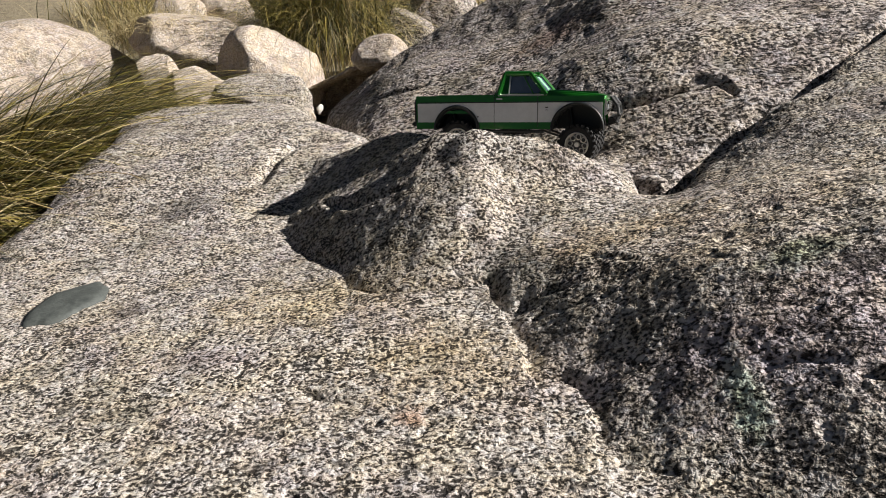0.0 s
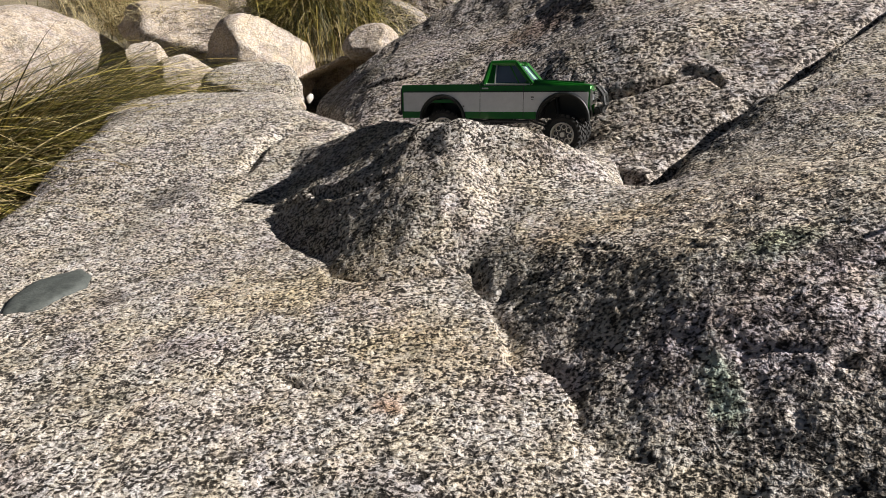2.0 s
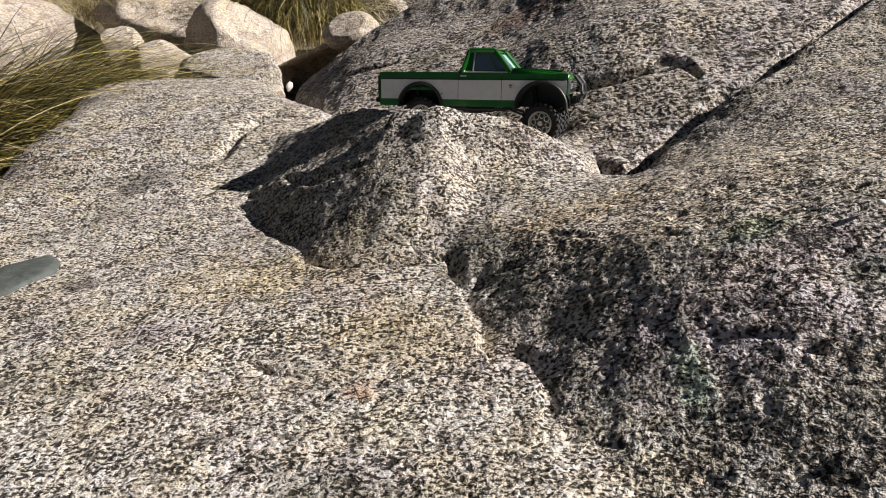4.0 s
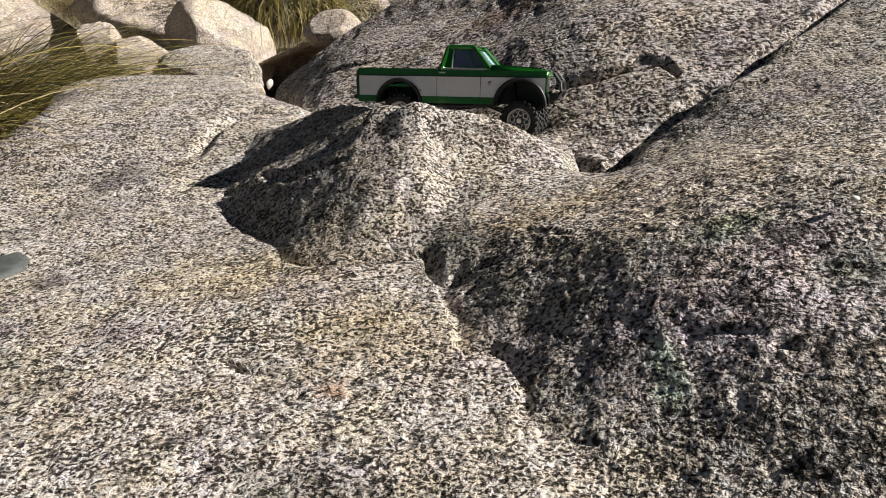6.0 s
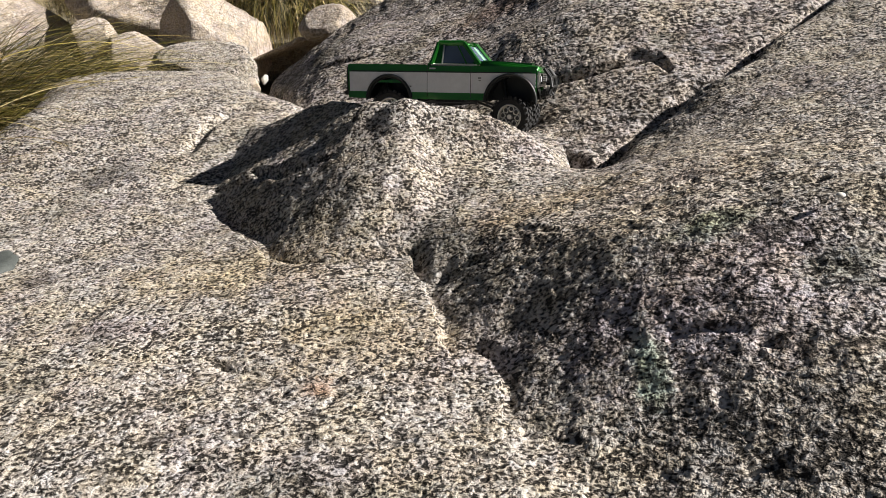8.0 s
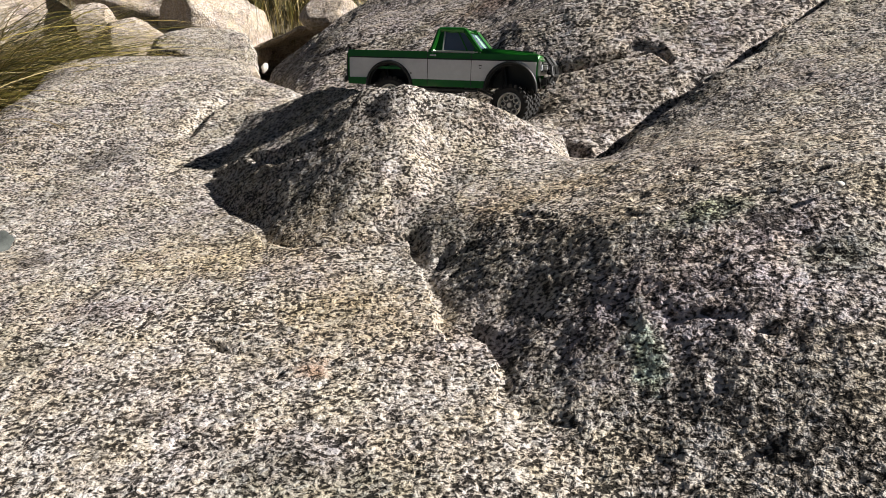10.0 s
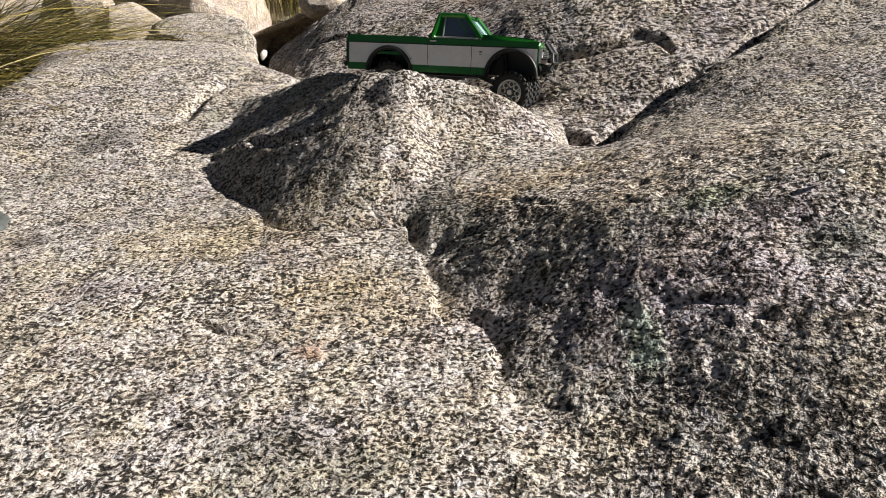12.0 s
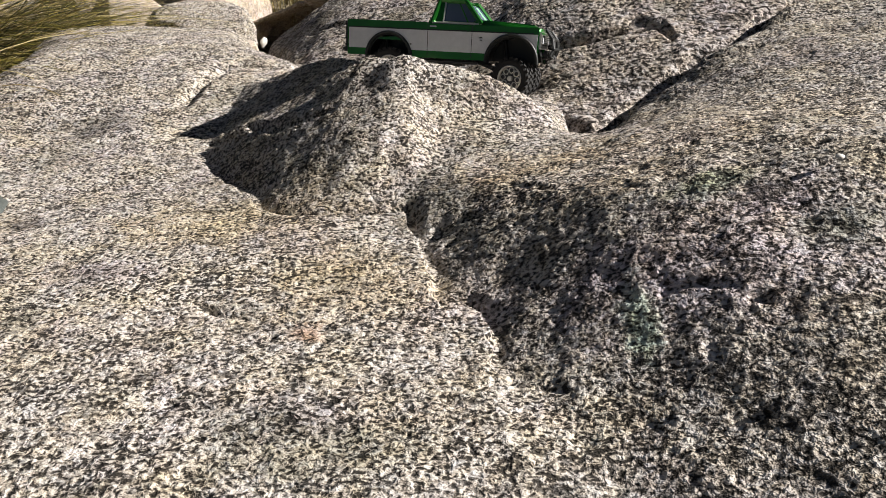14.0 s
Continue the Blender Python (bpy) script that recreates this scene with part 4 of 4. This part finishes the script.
boulder((-0.945, 3.56, 0.318), (0.024, 0.030, 0.038), 51, "small chalk-white stone lying in the gap", (10, 20, 20), 12, WHITE_STONE, "stone", 3, 0.62, "loose stones")
boulder((-1.00, 3.50, 0.285), (0.050, 0.06, 0.050), 53, "small brown stone beside a white one", (0, 0, 20), 7, None, "stone", 3, 0.75, "loose stones")
boulder((0.582, 0.884, 0.668), (0.0075, 0.006, 0.004), 56, "tiny white pebble lying on the rock", (0, 0, 20), 5, WHITE_STONE, "pebble", 2, 0.8, "loose stones")

# ---- dark stone patch let into the rock ----
XENOLITH = Nodes("fine_dark_stone")
XENOLITH = XENOLITH.done(XENOLITH.ramp(XENOLITH.noise(60.0, 6.0, 0.7), [(0.3, (0.042, 0.048, 0.044)), (0.7, (0.10, 0.108, 0.098))]), 0.7,
                         XENOLITH.bump(XENOLITH.noise(220.0, 4.0), 0.002, 0.5))
bm = bmesh.new()
rings, n = 7, 40
rows = []
for k in range(rings + 1):
    row = []
    for i in range(n):
        a = 2 * math.pi * i / n
        r = k / rings * (1 + 0.10 * math.sin(2 * a + 0.7) + 0.05 * math.sin(5 * a) + 0.03 * math.sin(9 * a + 1))
        u, v = 0.070 * r * math.cos(a), 0.120 * r * math.sin(a)
        x, y = -1.006 + u * math.cos(-0.1) - v * math.sin(-0.1), 1.262 + u * math.sin(-0.1) + v * math.cos(-0.1)
        z = float(bedrock_height(np.array([x]), np.array([y]))[0]) + 0.012 * (1 - (k / rings) ** 4) + 0.002
        row.append(bm.verts.new((x, y, z - (0.02 if k == rings else 0))))
    rows.append(row)
for a, b in zip(rows, rows[1:]):
    for i in range(n):
        bm.faces.new((a[i], b[i], b[(i + 1) % n], a[(i + 1) % n]))
bmesh.ops.remove_doubles(bm, verts=bm.verts, dist=1e-5)
bmesh.ops.recalc_face_normals(bm, faces=bm.faces)
tagged(smooth(mesh_object("dark_inclusion", bm, XENOLITH)), "smooth dark grey-green stone patch set in granite", "stone")


# ---- grass ----
def blade_material(name, tones):
    n = Nodes(name)
    pick = n.add("ShaderNodeNewGeometry").outputs["Random Per Island"]
    color = n.ramp(pick, [(i / (len(tones) - 1), c) for i, c in enumerate(tones)])
    m = n.done(color, 0.55)
    n.bsdf.inputs["Subsurface Weight"].default_value = 0.0
    return m


GREEN_BLADES = blade_material("olive_grass", [(0.012, 0.013, 0.004), (0.026, 0.027, 0.006), (0.060, 0.056, 0.010), (0.14, 0.118, 0.020), (0.26, 0.21, 0.040), (0.50, 0.39, 0.12)])
STRAW_BLADES = blade_material("straw", [(0.20, 0.14, 0.055), (0.38, 0.29, 0.13), (0.52, 0.42, 0.21), (0.62, 0.52, 0.30)])


def blades(name, mat, count, root, spread, length, heading, fan, rise, droop, width, seed, parent=None, label="", floor=-9.0):
    """Many bent tapering blades. heading and fan: degrees in plan; rise: degrees up at the root; droop: how far they bend down."""
    rnd = random.Random(seed)
    verts, faces = [], []
    for _ in range(count):
        h = radians(heading + rnd.gauss(0, fan) if fan < 120 else rnd.uniform(0, 360))
        up = radians(min(88, max(-20, rise[0] + (rise[1] - rise[0]) * rnd.random() + rnd.gauss(0, 5))))
        p = Vector((root[0] + rnd.gauss(0, spread[0]), root[1] + rnd.gauss(0, spread[1]), root[2] + rnd.gauss(0, spread[2])))
        size = length * rnd.uniform(0.45, 1.15)
        bend = droop * rnd.uniform(0.4, 1.5)
        twist = rnd.uniform(-0.5, 0.5)
        w = width * rnd.uniform(0.6, 1.3)
        first = len(verts)
        steps = 7
        kink = rnd.uniform(-0.25, 0.25)
        for k in range(steps + 1):
            u = k / steps
            a = up - bend * u ** 1.4
            hh = h + kink * u
            way = Vector((math.cos(hh) * math.cos(a), math.sin(hh) * math.cos(a), math.sin(a)))
            side = way.cross(Vector((0, 0, 1)))
            side = (side.normalized() if side.length > 1e-4 else Vector((1, 0, 0)))
            side = (side * math.cos(twist) + way.cross(side) * math.sin(twist)) * w * (1 - u) ** 0.7
            verts.append(p + side)
            verts.append(p - side + Vector((0, 0, 0.0001)))
            p = p + way * size / steps
            if p.z < floor:
                p.z = floor + 0.004 * rnd.random()
        for k in range(steps):
            i = first + 2 * k
            faces.append((i, i + 1, i + 3, i + 2))
    data = bpy.data.meshes.new(name)
    data.from_pydata(verts, [], faces)
    data.materials.append(mat)
    ob = new(name, data)
    if parent:
        ob.parent = parent
    if label:
        ob["label"] = label
    return ob


def tussock(label, root, seed, count, length, heading, fan, rise, droop, width, straw=0.35, spread=(0.07, 0.07, 0.02)):
    t = new("grass_tussock")
    t.location = root
    tagged(t, label, "grass", "grass tussocks")
    blades("green_tuft", GREEN_BLADES, count, (0, 0, 0), spread, length, heading, fan, rise, droop, width, seed, t, "olive green arching blades")
    blades("dry_tuft", STRAW_BLADES, int(count * straw), (0, 0, -0.01), tuple(s * 1.25 for s in spread), length * 0.85, heading, fan * 1.3, (rise[0] - 15, rise[1]), droop * 1.3, width * 0.9, seed + 1, t, "dead straw-coloured blades")
    return t


tussock("dense olive grass tussock leaning over the rock edge", (-2.02, 2.35, 0.28), 101, 2600, 0.82, 6, 20, (-4, 46), 0.75, 0.0036, 0.8, (0.17, 0.22, 0.07))
tussock("dense olive grass tussock leaning over the rock edge", (-1.92, 1.85, 0.16), 103, 1400, 0.55, 14, 34, (-4, 50), 1.1, 0.0034, 0.8, (0.16, 0.20, 0.06))
tussock("dense olive grass tussock leaning over the rock edge", (-1.95, 2.85, 0.36), 105, 1100, 0.75, -4, 20, (0, 34), 0.6, 0.0034, 0.55, (0.14, 0.16, 0.05))
tussock("tall drooping olive grass tussock among boulders", (-1.13, 4.95, 0.50), 107, 3400, 0.84, 250, 180, (20, 88), 2.4, 0.0034, 0.45, (0.15, 0.10, 0.04))
tussock("drooping olive grass tussock among boulders", (-1.55, 5.7, 0.58), 109, 1300, 0.80, 250, 180, (25, 88), 1.8, 0.0026, 0.30, (0.16, 0.12, 0.04))
tussock("wispy dry straw tussock behind boulders", (-2.75, 5.35, 0.52), 111, 260, 0.55, 250, 180, (40, 88), 1.2, 0.0020, 2.6, (0.14, 0.10, 0.04))
tussock("wispy dry straw tussock behind boulders", (-2.45, 5.05, 0.52), 113, 160, 0.42, 250, 180, (30, 85), 1.2, 0.0020, 3.0, (0.16, 0.10, 0.04))
tussock("wispy dry straw tussock behind boulders", (-3.5, 6.9, 0.62), 115, 500, 0.6, 250, 180, (40, 88), 1.2, 0.003, 2.0, (0.3, 0.2, 0.04))
tussock("drooping olive grass tussock among boulders", (-2.2, 7.4, 0.62), 117, 1200, 0.8, 250, 180, (25, 88), 1.7, 0.003, 0.5, (0.3, 0.2, 0.04))
tussock("drooping olive grass tussock among boulders", (-0.6, 6.3, 0.62), 119, 1200, 0.8, 250, 180, (25, 88), 1.7, 0.003, 0.4, (0.25, 0.2, 0.04))
litter = blades("fallen_straw", STRAW_BLADES, 500, (-2.2, 4.75, 0.72), (0.34, 0.22, 0.03), 0.30, 0, 180, (-12, 20), 0.8, 0.0018, 131)
tagged(litter, "loose straw lying over the boulders", "straw", kind="stuff")
